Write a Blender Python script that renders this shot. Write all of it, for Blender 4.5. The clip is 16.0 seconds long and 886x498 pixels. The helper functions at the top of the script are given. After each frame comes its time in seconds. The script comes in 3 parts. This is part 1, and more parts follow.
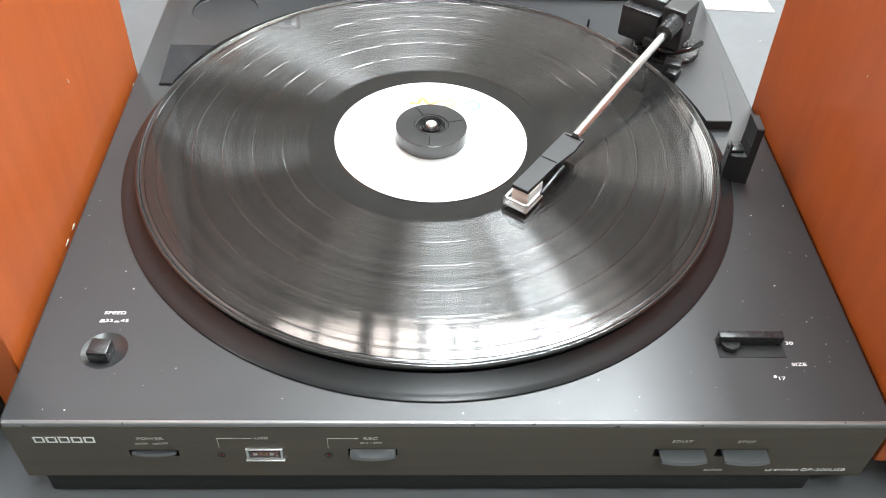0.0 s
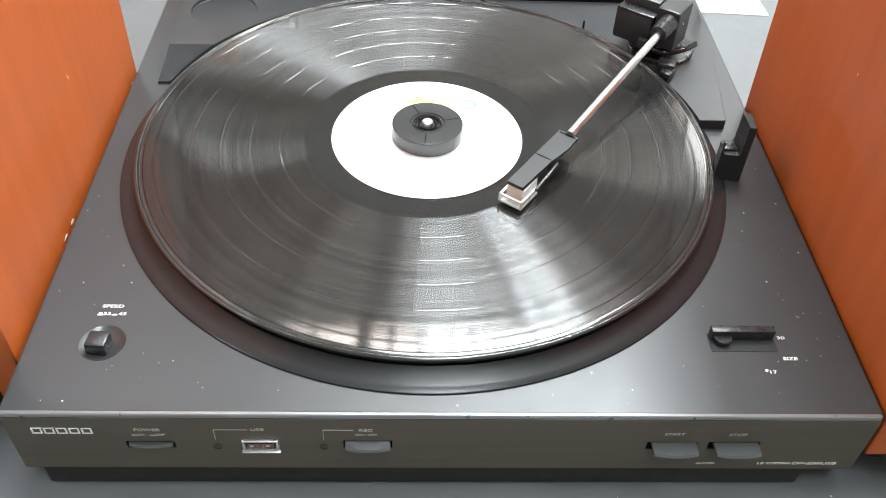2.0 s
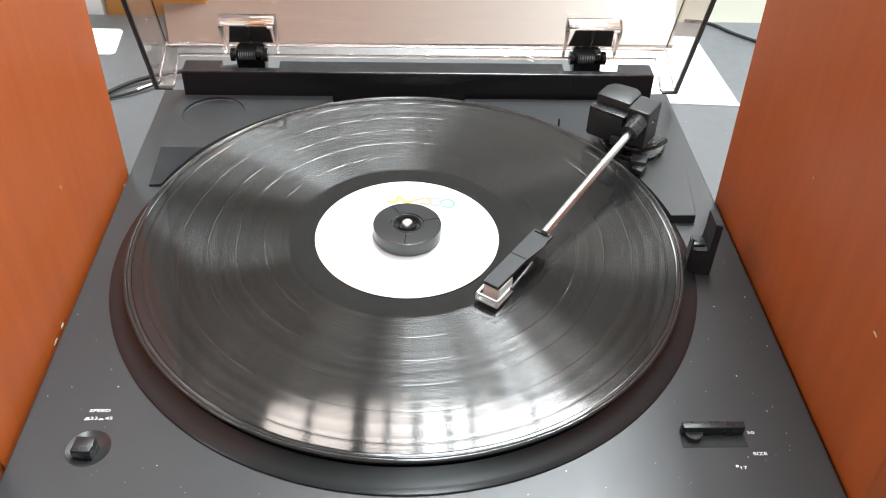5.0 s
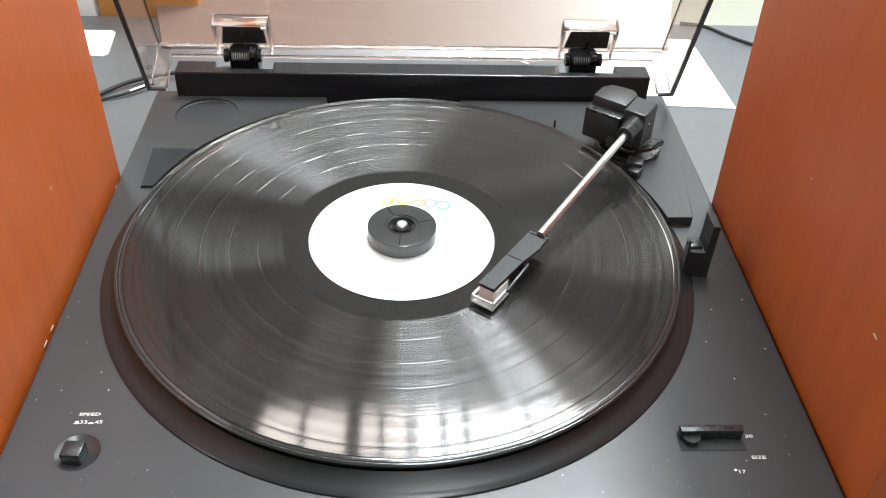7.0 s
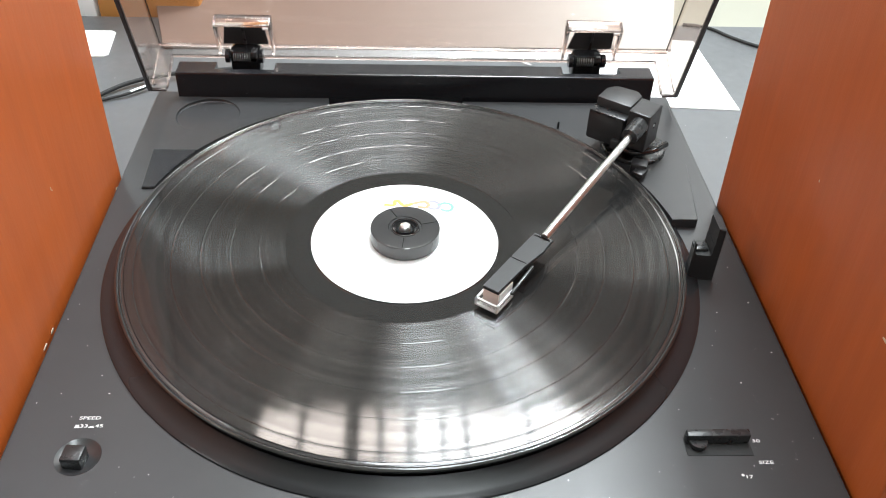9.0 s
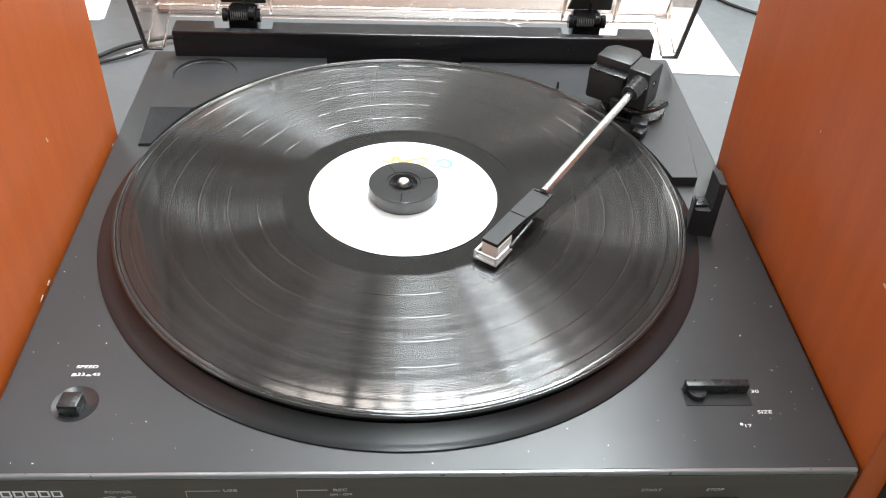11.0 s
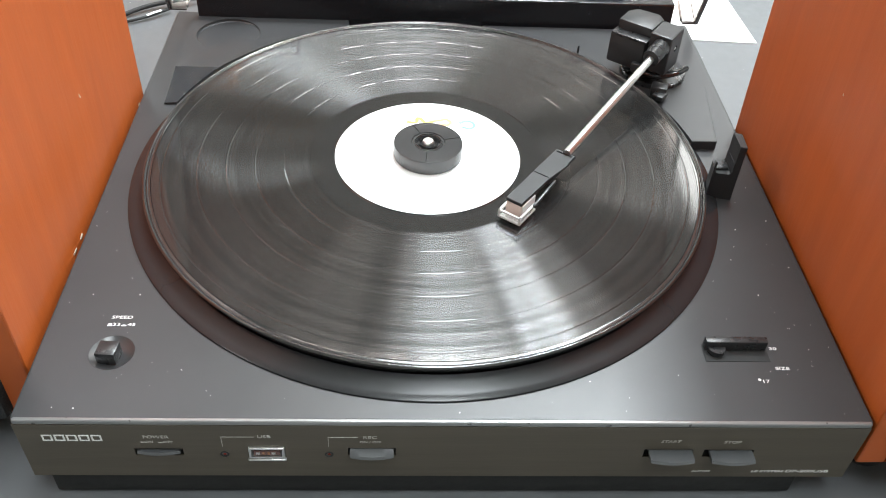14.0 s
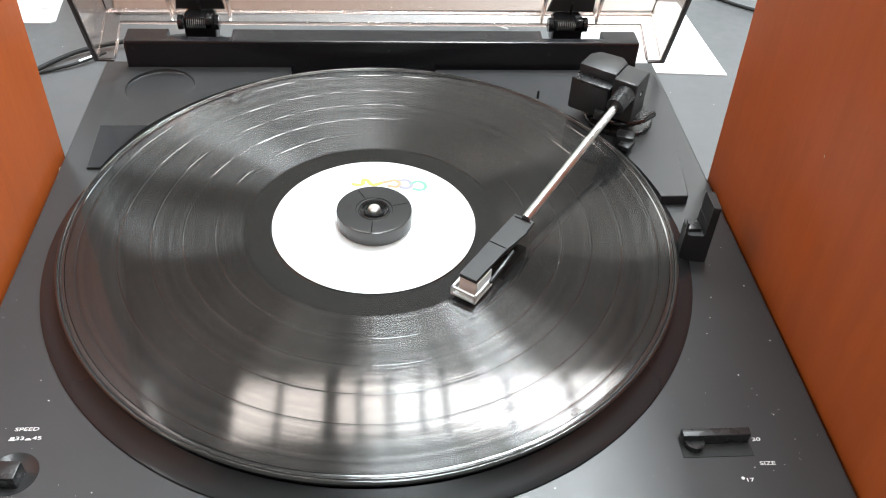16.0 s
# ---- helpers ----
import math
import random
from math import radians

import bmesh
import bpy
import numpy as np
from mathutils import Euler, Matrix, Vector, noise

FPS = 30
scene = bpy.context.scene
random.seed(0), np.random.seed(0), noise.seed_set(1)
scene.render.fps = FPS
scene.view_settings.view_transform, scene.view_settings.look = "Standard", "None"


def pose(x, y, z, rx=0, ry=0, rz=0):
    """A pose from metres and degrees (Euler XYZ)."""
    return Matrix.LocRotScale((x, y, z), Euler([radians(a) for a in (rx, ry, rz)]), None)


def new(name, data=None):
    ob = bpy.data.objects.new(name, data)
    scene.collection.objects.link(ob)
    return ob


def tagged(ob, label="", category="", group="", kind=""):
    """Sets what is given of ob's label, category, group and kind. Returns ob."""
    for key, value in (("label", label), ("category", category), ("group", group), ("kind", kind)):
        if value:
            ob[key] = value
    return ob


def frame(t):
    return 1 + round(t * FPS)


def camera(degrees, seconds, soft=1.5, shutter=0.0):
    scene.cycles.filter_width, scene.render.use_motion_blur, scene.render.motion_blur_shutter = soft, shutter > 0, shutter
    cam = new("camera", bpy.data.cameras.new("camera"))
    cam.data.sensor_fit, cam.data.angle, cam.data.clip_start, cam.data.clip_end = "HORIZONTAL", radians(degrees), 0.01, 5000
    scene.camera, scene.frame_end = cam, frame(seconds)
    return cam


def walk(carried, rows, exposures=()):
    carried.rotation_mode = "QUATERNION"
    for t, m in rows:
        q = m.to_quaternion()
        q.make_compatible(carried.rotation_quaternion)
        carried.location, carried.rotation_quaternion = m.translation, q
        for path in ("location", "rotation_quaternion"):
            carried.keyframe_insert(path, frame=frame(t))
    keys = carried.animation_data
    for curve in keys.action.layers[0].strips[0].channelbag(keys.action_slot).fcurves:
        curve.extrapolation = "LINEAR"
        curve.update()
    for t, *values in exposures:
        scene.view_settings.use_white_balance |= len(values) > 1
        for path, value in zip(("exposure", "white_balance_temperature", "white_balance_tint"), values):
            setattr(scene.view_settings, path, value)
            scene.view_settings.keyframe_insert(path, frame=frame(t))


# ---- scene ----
# camera: seconds, x, y, z, pitch, yaw, roll about the view axis
cam = camera(53.93, 16.0, soft=1.0)
ROWS = [
    (0.0, -0.0103, -0.3658, 0.3455, -45.10, -3.03, 2.67),
    (0.5, -0.0091, -0.3644, 0.3444, -44.92, -3.14, 2.76),
    (1.0, -0.0104, -0.3644, 0.3441, -44.88, -3.11, 2.79),
    (1.5, -0.0094, -0.3666, 0.3468, -44.83, -3.13, 2.83),
    (2.0, -0.0091, -0.3726, 0.3443, -44.60, -3.17, 2.92),
    (2.5, -0.0079, -0.3754, 0.3456, -44.72, -3.01, 2.80),
    (3.0, -0.0091, -0.3762, 0.3471, -44.64, -3.07, 2.89),
    (3.5, -0.0084, -0.3763, 0.3479, -44.36, -3.11, 2.86),
    (4.0, -0.0047, -0.3799, 0.3599, -41.59, -3.11, 2.81),
    (4.2, -0.0005, -0.3751, 0.3674, -40.85, -2.71, 2.18),
    (6.5, -0.0000, -0.3723, 0.3612, -39.75, -3.63, 2.43),
    (7.0, -0.0003, -0.3708, 0.3615, -39.74, -3.56, 2.41),
    (7.5, 0.0001, -0.3678, 0.3615, -39.77, -3.53, 2.39),
    (8.0, -0.0008, -0.3671, 0.3605, -39.76, -3.54, 2.40),
    (10.5, -0.0031, -0.3723, 0.3566, -39.50, -3.81, 2.77),
    (11.0, -0.0031, -0.3759, 0.3460, -40.66, -3.94, 2.89),
    (11.5, -0.0042, -0.3776, 0.3439, -41.46, -4.11, 3.03),
    (12.0, -0.0062, -0.3776, 0.3415, -42.24, -3.93, 3.06),
    (12.5, -0.0086, -0.3785, 0.3418, -42.62, -4.00, 3.31),
    (13.0, -0.0099, -0.3817, 0.3434, -42.61, -3.97, 3.28),
    (13.5, -0.0133, -0.3858, 0.3449, -42.57, -3.93, 3.38),
    (14.0, -0.0145, -0.3862, 0.3461, -42.54, -3.85, 3.47),
    (14.5, -0.0150, -0.3859, 0.3472, -42.50, -3.86, 3.58),
    (15.0, -0.0130, -0.3847, 0.3475, -42.53, -3.68, 3.49),
    (15.5, -0.0038, -0.3564, 0.3460, -42.02, -4.15, 3.13),
    (16.0, 0.0015, -0.3338, 0.3437, -41.93, -5.76, 3.14),
]
EXPOSURES = [(0.0, 0.48), (3.5, 0.47), (4.5, 0.06), (8.0, 0.05), (10.5, 0.06), (11.0, 0.16), (12.0, 0.32), (15.0, 0.31), (15.5, 0.08), (16.0, -0.05)]
walk(cam, [(t, pose(x, y, z, 90 + pitch, 0, yaw) @ pose(0, 0, 0, 0, 0, roll)) for t, x, y, z, pitch, yaw, roll in ROWS], EXPOSURES)

# ---- world and light ----
world = bpy.data.worlds.new("world")
scene.world = world
world.use_nodes = True
world.node_tree.nodes["Background"].inputs["Color"].default_value = (0.8, 0.9, 1.0, 1)
world.node_tree.nodes["Background"].inputs["Strength"].default_value = 0.2
LAMP_STRIP, LAMP_DIM, LAMP_ROW, LAMP_REAR, LAMP_TOP, LAMP_KEY = 36.0, 22.0, 8.3, 15.0, 20.0, 220.0
GROOVE = (0.035, 0.060)      # how strongly the grooves shine, least and most
WARM, COOL = (1.0, 1.0, 0.98), (0.88, 0.965, 1.0)

# levels
TABLE, TOP, REC = -0.006, 0.05, 0.0608      # table top, plinth top, record's upper face
XL, XR, YF, YB = -0.1715, 0.1880, -0.1696, 0.1770


# ---- materials ----
def mat(name, col, rough=0.5, metal=0.0, var=0.12, scale=30.0, bump=0.0, bscale=400.0, coat=0.0, spec=0.5, rvar=0.08, col2=None, stretch=(1, 1, 1)):
    m = bpy.data.materials.new(name)
    m.use_nodes = True
    nt = m.node_tree
    b = nt.nodes["Principled BSDF"]
    tc = nt.nodes.new("ShaderNodeTexCoord")
    mp = nt.nodes.new("ShaderNodeMapping")
    mp.inputs["Scale"].default_value = stretch
    nt.links.new(tc.outputs["Object"], mp.inputs["Vector"])
    n1 = nt.nodes.new("ShaderNodeTexNoise")
    n1.inputs["Scale"].default_value, n1.inputs["Detail"].default_value = scale, 6
    nt.links.new(mp.outputs["Vector"], n1.inputs["Vector"])
    mix = nt.nodes.new("ShaderNodeMix")
    mix.data_type = "RGBA"
    mix.inputs["A"].default_value = (*[c * (1 - var) for c in col], 1)
    mix.inputs["B"].default_value = (*(col2 or [min(1, c * (1 + var)) for c in col]), 1)
    nt.links.new(n1.outputs["Fac"], mix.inputs["Factor"])
    nt.links.new(mix.outputs["Result"], b.inputs["Base Color"])
    n2 = nt.nodes.new("ShaderNodeTexNoise")
    n2.inputs["Scale"].default_value, n2.inputs["Detail"].default_value = scale * 5.3, 4
    nt.links.new(mp.outputs["Vector"], n2.inputs["Vector"])
    mr = nt.nodes.new("ShaderNodeMapRange")
    mr.inputs["To Min"].default_value, mr.inputs["To Max"].default_value = max(0.0, rough - rvar), min(1, rough + rvar)
    nt.links.new(n2.outputs["Fac"], mr.inputs["Value"])
    nt.links.new(mr.outputs["Result"], b.inputs["Roughness"])
    b.inputs["Metallic"].default_value = metal
    b.inputs["Specular IOR Level"].default_value = spec
    b.inputs["Coat Weight"].default_value = coat
    b.inputs["Coat Roughness"].default_value = 0.12
    if bump:
        n3 = nt.nodes.new("ShaderNodeTexNoise")
        n3.inputs["Scale"].default_value, n3.inputs["Detail"].default_value = bscale, 3
        nt.links.new(mp.outputs["Vector"], n3.inputs["Vector"])
        bp = nt.nodes.new("ShaderNodeBump")
        bp.inputs["Strength"].default_value, bp.inputs["Distance"].default_value = bump, 0.0004
        nt.links.new(n3.outputs["Fac"], bp.inputs["Height"])
        nt.links.new(bp.outputs["Normal"], b.inputs["Normal"])
    return m


def wood(name, dark, light, rough=0.42):
    m = mat(name, dark, rough, var=0.0, col2=light, scale=18, stretch=(1.0, 5.0, 0.45), coat=0.05, bump=0.12, bscale=260)
    return m


def glow(name, col, strength):
    m = bpy.data.materials.new(name)
    m.use_nodes = True
    b = m.node_tree.nodes["Principled BSDF"]
    b.inputs["Base Color"].default_value = (0.8, 0.8, 0.8, 1)
    b.inputs["Emission Color"].default_value = (*col, 1)
    b.inputs["Emission Strength"].default_value = strength
    return m


def clear(name, col, rough=0.02, ior=1.49):
    m = mat(name, col, rough, var=0.02, rvar=0.015, scale=12)
    m.node_tree.nodes["Principled BSDF"].inputs["Transmission Weight"].default_value = 1.0
    m.node_tree.nodes["Principled BSDF"].inputs["IOR"].default_value = ior
    return m


def thin_sheet(name, tint, rough=0.03):
    """A thin clear sheet: tinted see-through with a glossy skin that grows towards grazing."""
    m = bpy.data.materials.new(name)
    m.use_nodes = True
    nt = m.node_tree
    nt.nodes.remove(nt.nodes["Principled BSDF"])
    see = nt.nodes.new("ShaderNodeBsdfTransparent")
    see.inputs["Color"].default_value = (*tint, 1)
    skin = nt.nodes.new("ShaderNodeBsdfGlossy")
    skin.inputs["Roughness"].default_value = rough
    lw = nt.nodes.new("ShaderNodeLayerWeight")
    po = nt.nodes.new("ShaderNodeMath")
    po.operation = "POWER"
    po.inputs[1].default_value = 4.0
    nt.links.new(lw.outputs["Facing"], po.inputs[0])
    fr = nt.nodes.new("ShaderNodeMapRange")
    fr.inputs["To Min"].default_value, fr.inputs["To Max"].default_value = 0.035, 0.85
    nt.links.new(po.outputs["Value"], fr.inputs["Value"])
    mix = nt.nodes.new("ShaderNodeMixShader")
    nt.links.new(fr.outputs["Result"], mix.inputs["Fac"])
    nt.links.new(see.outputs["BSDF"], mix.inputs[1])
    nt.links.new(skin.outputs["BSDF"], mix.inputs[2])
    nt.links.new(mix.outputs["Shader"], nt.nodes["Material Output"].inputs["Surface"])
    return m


def vinyl():
    """Black pressed vinyl: the grooves spread the gloss along the radius, in bands as the music was cut."""
    m = bpy.data.materials.new("vinyl")
    m.use_nodes = True
    nt = m.node_tree
    b = nt.nodes["Principled BSDF"]
    tc = nt.nodes.new("ShaderNodeTexCoord")
    flat = nt.nodes.new("ShaderNodeVectorMath")
    flat.operation = "MULTIPLY"
    flat.inputs[1].default_value = (1, 1, 0)
    nt.links.new(tc.outputs["Object"], flat.inputs[0])
    ln = nt.nodes.new("ShaderNodeVectorMath")
    ln.operation = "LENGTH"
    nt.links.new(flat.outputs["Vector"], ln.inputs[0])
    fine = nt.nodes.new("ShaderNodeTexNoise")
    fine.noise_dimensions = "1D"
    fine.inputs["Scale"].default_value, fine.inputs["Detail"].default_value, fine.inputs["Roughness"].default_value = 260, 3, 0.6
    nt.links.new(ln.outputs["Value"], fine.inputs["W"])
    gain = nt.nodes.new("ShaderNodeMapRange")
    gain.inputs["From Min"].default_value, gain.inputs["From Max"].default_value = 0.3, 0.7
    gain.inputs["To Min"].default_value, gain.inputs["To Max"].default_value = GROOVE[0], GROOVE[1]
    nt.links.new(fine.outputs["Fac"], gain.inputs["Value"])
    groove = nt.nodes.new("ShaderNodeBsdfAnisotropic")
    groove.inputs["Roughness"].default_value, groove.inputs["Anisotropy"].default_value, groove.inputs["Rotation"].default_value = 0.25, 0.80, 0.0
    nt.links.new(gain.outputs["Result"], groove.inputs["Color"])
    tg = nt.nodes.new("ShaderNodeTangent")
    tg.direction_type, tg.axis = "RADIAL", "Z"
    nt.links.new(tg.outputs["Tangent"], groove.inputs["Tangent"])
    dust = nt.nodes.new("ShaderNodeTexNoise")
    dust.inputs["Scale"].default_value, dust.inputs["Detail"].default_value = 35, 7
    nt.links.new(tc.outputs["Object"], dust.inputs["Vector"])
    tone = nt.nodes.new("ShaderNodeMix")
    tone.data_type = "RGBA"
    tone.inputs["A"].default_value = (0.006, 0.006, 0.0061, 1)
    tone.inputs["B"].default_value = (0.019, 0.0186, 0.0184, 1)
    nt.links.new(dust.outputs["Fac"], tone.inputs["Factor"])
    nt.links.new(tone.outputs["Result"], b.inputs["Base Color"])
    b.inputs["Roughness"].default_value, b.inputs["Specular IOR Level"].default_value = 0.5, 0.0
    b.inputs["Coat Weight"].default_value, b.inputs["Coat Roughness"].default_value = 0.9, 0.05
    cut = nt.nodes.new("ShaderNodeTexNoise")
    cut.noise_dimensions = "1D"
    cut.inputs["Scale"].default_value, cut.inputs["Detail"].default_value = 1500, 2
    nt.links.new(ln.outputs["Value"], cut.inputs["W"])
    relief = nt.nodes.new("ShaderNodeBump")
    relief.inputs["Strength"].default_value, relief.inputs["Distance"].default_value = 0.03, 0.0002
    nt.links.new(cut.outputs["Fac"], relief.inputs["Height"])
    nt.links.new(relief.outputs["Normal"], b.inputs["Coat Normal"])
    add = nt.nodes.new("ShaderNodeAddShader")
    nt.links.new(b.outputs["BSDF"], add.inputs[0])
    nt.links.new(groove.outputs["BSDF"], add.inputs[1])
    nt.links.new(add.outputs["Shader"], nt.nodes["Material Output"].inputs["Surface"])
    return m


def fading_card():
    """Card whose base colour runs from peach to white across its width."""
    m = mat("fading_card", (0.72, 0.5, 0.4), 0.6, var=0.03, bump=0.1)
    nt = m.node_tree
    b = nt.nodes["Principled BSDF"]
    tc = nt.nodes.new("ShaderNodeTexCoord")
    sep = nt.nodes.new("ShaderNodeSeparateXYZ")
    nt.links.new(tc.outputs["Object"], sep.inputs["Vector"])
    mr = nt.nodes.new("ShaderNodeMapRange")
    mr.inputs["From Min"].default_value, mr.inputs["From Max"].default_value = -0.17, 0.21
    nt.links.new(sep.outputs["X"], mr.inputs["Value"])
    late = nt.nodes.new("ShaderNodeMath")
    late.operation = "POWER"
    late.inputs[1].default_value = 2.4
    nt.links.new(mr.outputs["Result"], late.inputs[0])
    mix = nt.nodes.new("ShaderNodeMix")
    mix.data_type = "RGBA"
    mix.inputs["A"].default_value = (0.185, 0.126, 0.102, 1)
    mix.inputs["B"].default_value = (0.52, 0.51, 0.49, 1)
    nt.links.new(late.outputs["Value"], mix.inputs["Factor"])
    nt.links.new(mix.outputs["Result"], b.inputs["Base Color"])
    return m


PLASTIC = mat("black_plastic", (0.036, 0.036, 0.0375), 0.34, spec=0.43, var=0.18, scale=22, bump=0.05, bscale=1600, rvar=0.05)
SATIN = mat("satin_black_plastic", (0.022, 0.022, 0.023), 0.28, var=0.2, scale=40)
MATT = mat("matt_black_plastic", (0.020, 0.020, 0.021), 0.42, var=0.2, scale=60)
FASCIA = mat("olive_black_fascia", (0.102, 0.086, 0.066), 0.42, metal=0.2, var=0.2, scale=60, stretch=(0.15, 1, 4), bump=0.1)
GLOSS = mat("gloss_black_plastic", (0.010, 0.010, 0.011), 0.13, var=0.2, scale=50, rvar=0.06)
SURROUND = mat("smooth_black_ring", (0.017, 0.017, 0.018), 0.25, var=0.1, rvar=0.03, spec=0.5)
DISH = mat("polished_black_dish", (0.034, 0.034, 0.035), 0.32, var=0.1, rvar=0.03, spec=1.0)
RUNOUT = mat("smooth_run_out_vinyl", (0.020, 0.0195, 0.019), 0.10, var=0.2, rvar=0.03, spec=0.8)
LEDGE = mat("smooth_dark_ledge", (0.013, 0.013, 0.015), 0.26, var=0.1, rvar=0.03)
PUCK = mat("smooth_black_puck", (0.044, 0.044, 0.045), 0.15, var=0.2, rvar=0.04, spec=0.9)
RUBBER = mat("black_rubber", (0.014, 0.014, 0.014), 0.7, bump=0.3)
VINYL = vinyl()
RIM = mat("vinyl_rim", (0.018, 0.0172, 0.017), 0.12, spec=1.0, var=0.2, rvar=0.05)
LABEL = mat("label_paper", (0.9, 0.9, 0.89), 0.55, var=0.02, bump=0.15, bscale=900)
CHROME = mat("polished_metal", (0.92, 0.92, 0.91), 0.34, metal=1.0, var=0.03, rvar=0.06)
STEEL = mat("spring_steel", (0.85, 0.85, 0.85), 0.3, metal=1.0)
BUTTON = mat("grey_button_plastic", (0.075, 0.077, 0.080), 0.44, var=0.1, bump=0.1)
INK = mat("white_print", (0.8, 0.79, 0.77), 0.5, var=0.05)
GREYINK = mat("grey_print", (0.42, 0.40, 0.37), 0.5, var=0.05)
VENEER_L = wood("cherry_veneer", (0.40, 0.080, 0.014), (0.58, 0.128, 0.024))
CLOTH = mat("grille_cloth", (0.035, 0.037, 0.04), 0.9, var=0.5, scale=900, bump=0.9, bscale=1100)
TABLEM = mat("grey_laminate", (0.115, 0.118, 0.123), 0.38, var=0.15, scale=25, bump=0.15, bscale=1200)
WALLM = mat("painted_wall", (0.5, 0.49, 0.46), 0.8, var=0.05, scale=3, bump=0.2, bscale=200)
CEILM = mat("grey_ceiling_paint", (0.40, 0.40, 0.405), 0.85, var=0.04, scale=4)
WALLN = mat("white_painted_wall", (0.80, 0.81, 0.82), 0.8, var=0.05, scale=3, bump=0.2, bscale=200)
FLOORM = mat("cream_floor_tile", (0.46, 0.445, 0.37), 0.35, var=0.06, scale=3)
PAPER = mat("white_paper", (0.88, 0.88, 0.87), 0.6, var=0.02, bump=0.08, bscale=600)
HOUSING = mat("dark_lamp_housing", (0.03, 0.03, 0.03), 0.7)
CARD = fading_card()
SMOKE = thin_sheet("smoked_acrylic", (0.93, 0.885, 0.86))
SMOKE_DULL = thin_sheet("scuffed_smoked_acrylic", (0.86, 0.81, 0.78), 0.35)
SMOKE_EDGE = mat("smoked_acrylic_edge", (0.035, 0.028, 0.026), 0.12)
FROST = clear("cloudy_clear_plastic", (0.96, 0.96, 0.95), 0.12)
FROST.node_tree.nodes["Principled BSDF"].inputs["Transmission Weight"].default_value = 0.1
THIN = thin_sheet("thin_clear_plastic", (0.95, 0.95, 0.95))
PINK_EDGE = clear("acrylic_edge", (0.93, 0.80, 0.76), 0.08)
PINKPL = mat("pinkish_grey_plastic", (0.78, 0.62, 0.55), 0.4, var=0.05)
DARKPINK = mat("dim_pink_plastic", (0.16, 0.085, 0.075), 0.4)
GOLD = mat("gold_contact", (0.7, 0.42, 0.25), 0.3, metal=0.9)
CHIP = mat("bare_chip", (0.62, 0.5, 0.4), 0.7)
DUST = mat("dust", (0.75, 0.74, 0.72), 0.8)
EDGE_SHINE = mat("painted_edge_highlight", (0.34, 0.34, 0.34), 0.30, metal=0.7, var=0.2)
BROWNWOOD = wood("brown_wood", (0.50, 0.21, 0.055), (0.66, 0.33, 0.10), 0.45)
YELLOW = mat("print_yellow", (0.78, 0.46, 0.10), 0.5)
ORANGE = mat("print_orange", (0.70, 0.34, 0.18), 0.5)
LILAC = mat("print_lilac", (0.34, 0.34, 0.40), 0.5)
GREEN = mat("print_green", (0.20, 0.46, 0.34), 0.5)
RED = mat("led_red", (0.25, 0.03, 0.02), 0.2)


# ---- mesh helpers ----
def finish(bm, smooth=25):
    me = bpy.data.meshes.new("mesh")
    bmesh.ops.recalc_face_normals(bm, faces=bm.faces)
    bm.to_mesh(me)
    bm.free()
    return shade(me, smooth)


def shade(me, smooth=35):
    me.polygons.foreach_set("use_smooth", [True] * len(me.polygons))
    me.set_sharp_from_angle(angle=radians(smooth))
    return me


def part(name, bm, material, parent, label=""):
    me = bm if isinstance(bm, bpy.types.Mesh) else finish(bm)
    me.materials.clear()
    me.materials.append(material)
    ob = new(name, me)
    ob.parent = parent
    return tagged(ob, label)


def thing(name, label, category, group="", at=(0, 0, 0), kind=""):
    ob = new(name)
    ob.location = at
    ob.empty_display_size = 0.02
    return tagged(ob, label, category, group, kind)


def block(x0, x1, y0, y1, z0, z1, bev=0.0, seg=2, bm=None):
    out = bm or bmesh.new()
    one = bmesh.new()
    bmesh.ops.create_cube(one, size=1.0)
    for v in one.verts:
        v.co = Vector(((x0 + x1) / 2 + v.co.x * (x1 - x0), (y0 + y1) / 2 + v.co.y * (y1 - y0), (z0 + z1) / 2 + v.co.z * (z1 - z0)))
    if bev:
        bmesh.ops.bevel(one, geom=one.edges[:], offset=bev, segments=seg, profile=0.5, affect="EDGES")
    return merge(out, one)


def merge(out, one, m=None):
    me = bpy.data.meshes.new("tmp")
    if m:
        bmesh.ops.transform(one, matrix=m, verts=one.verts)
    one.to_mesh(me)
    one.free()
    out.from_mesh(me)
    bpy.data.meshes.remove(me)
    return out


def moved(bm, m):
    if isinstance(bm, bpy.types.Mesh):
        bm.transform(m)
        return bm
    bmesh.ops.transform(bm, matrix=m, verts=bm.verts)
    return bm


def prism(outline, z0, z1, bev=0.0, seg=2):
    """An upright prism over a flat outline of (x, y)."""
    bm = bmesh.new()
    lo = [bm.verts.new((x, y, z0)) for x, y in outline]
    hi = [bm.verts.new((x, y, z1)) for x, y in outline]
    n = len(outline)
    bm.faces.new(lo[::-1])
    bm.faces.new(hi)
    for i in range(n):
        bm.faces.new((lo[i], lo[(i + 1) % n], hi[(i + 1) % n], hi[i]))
    if bev:
        bmesh.ops.bevel(bm, geom=bm.edges[:], offset=bev, segments=seg, profile=0.5, affect="EDGES")
    return bm


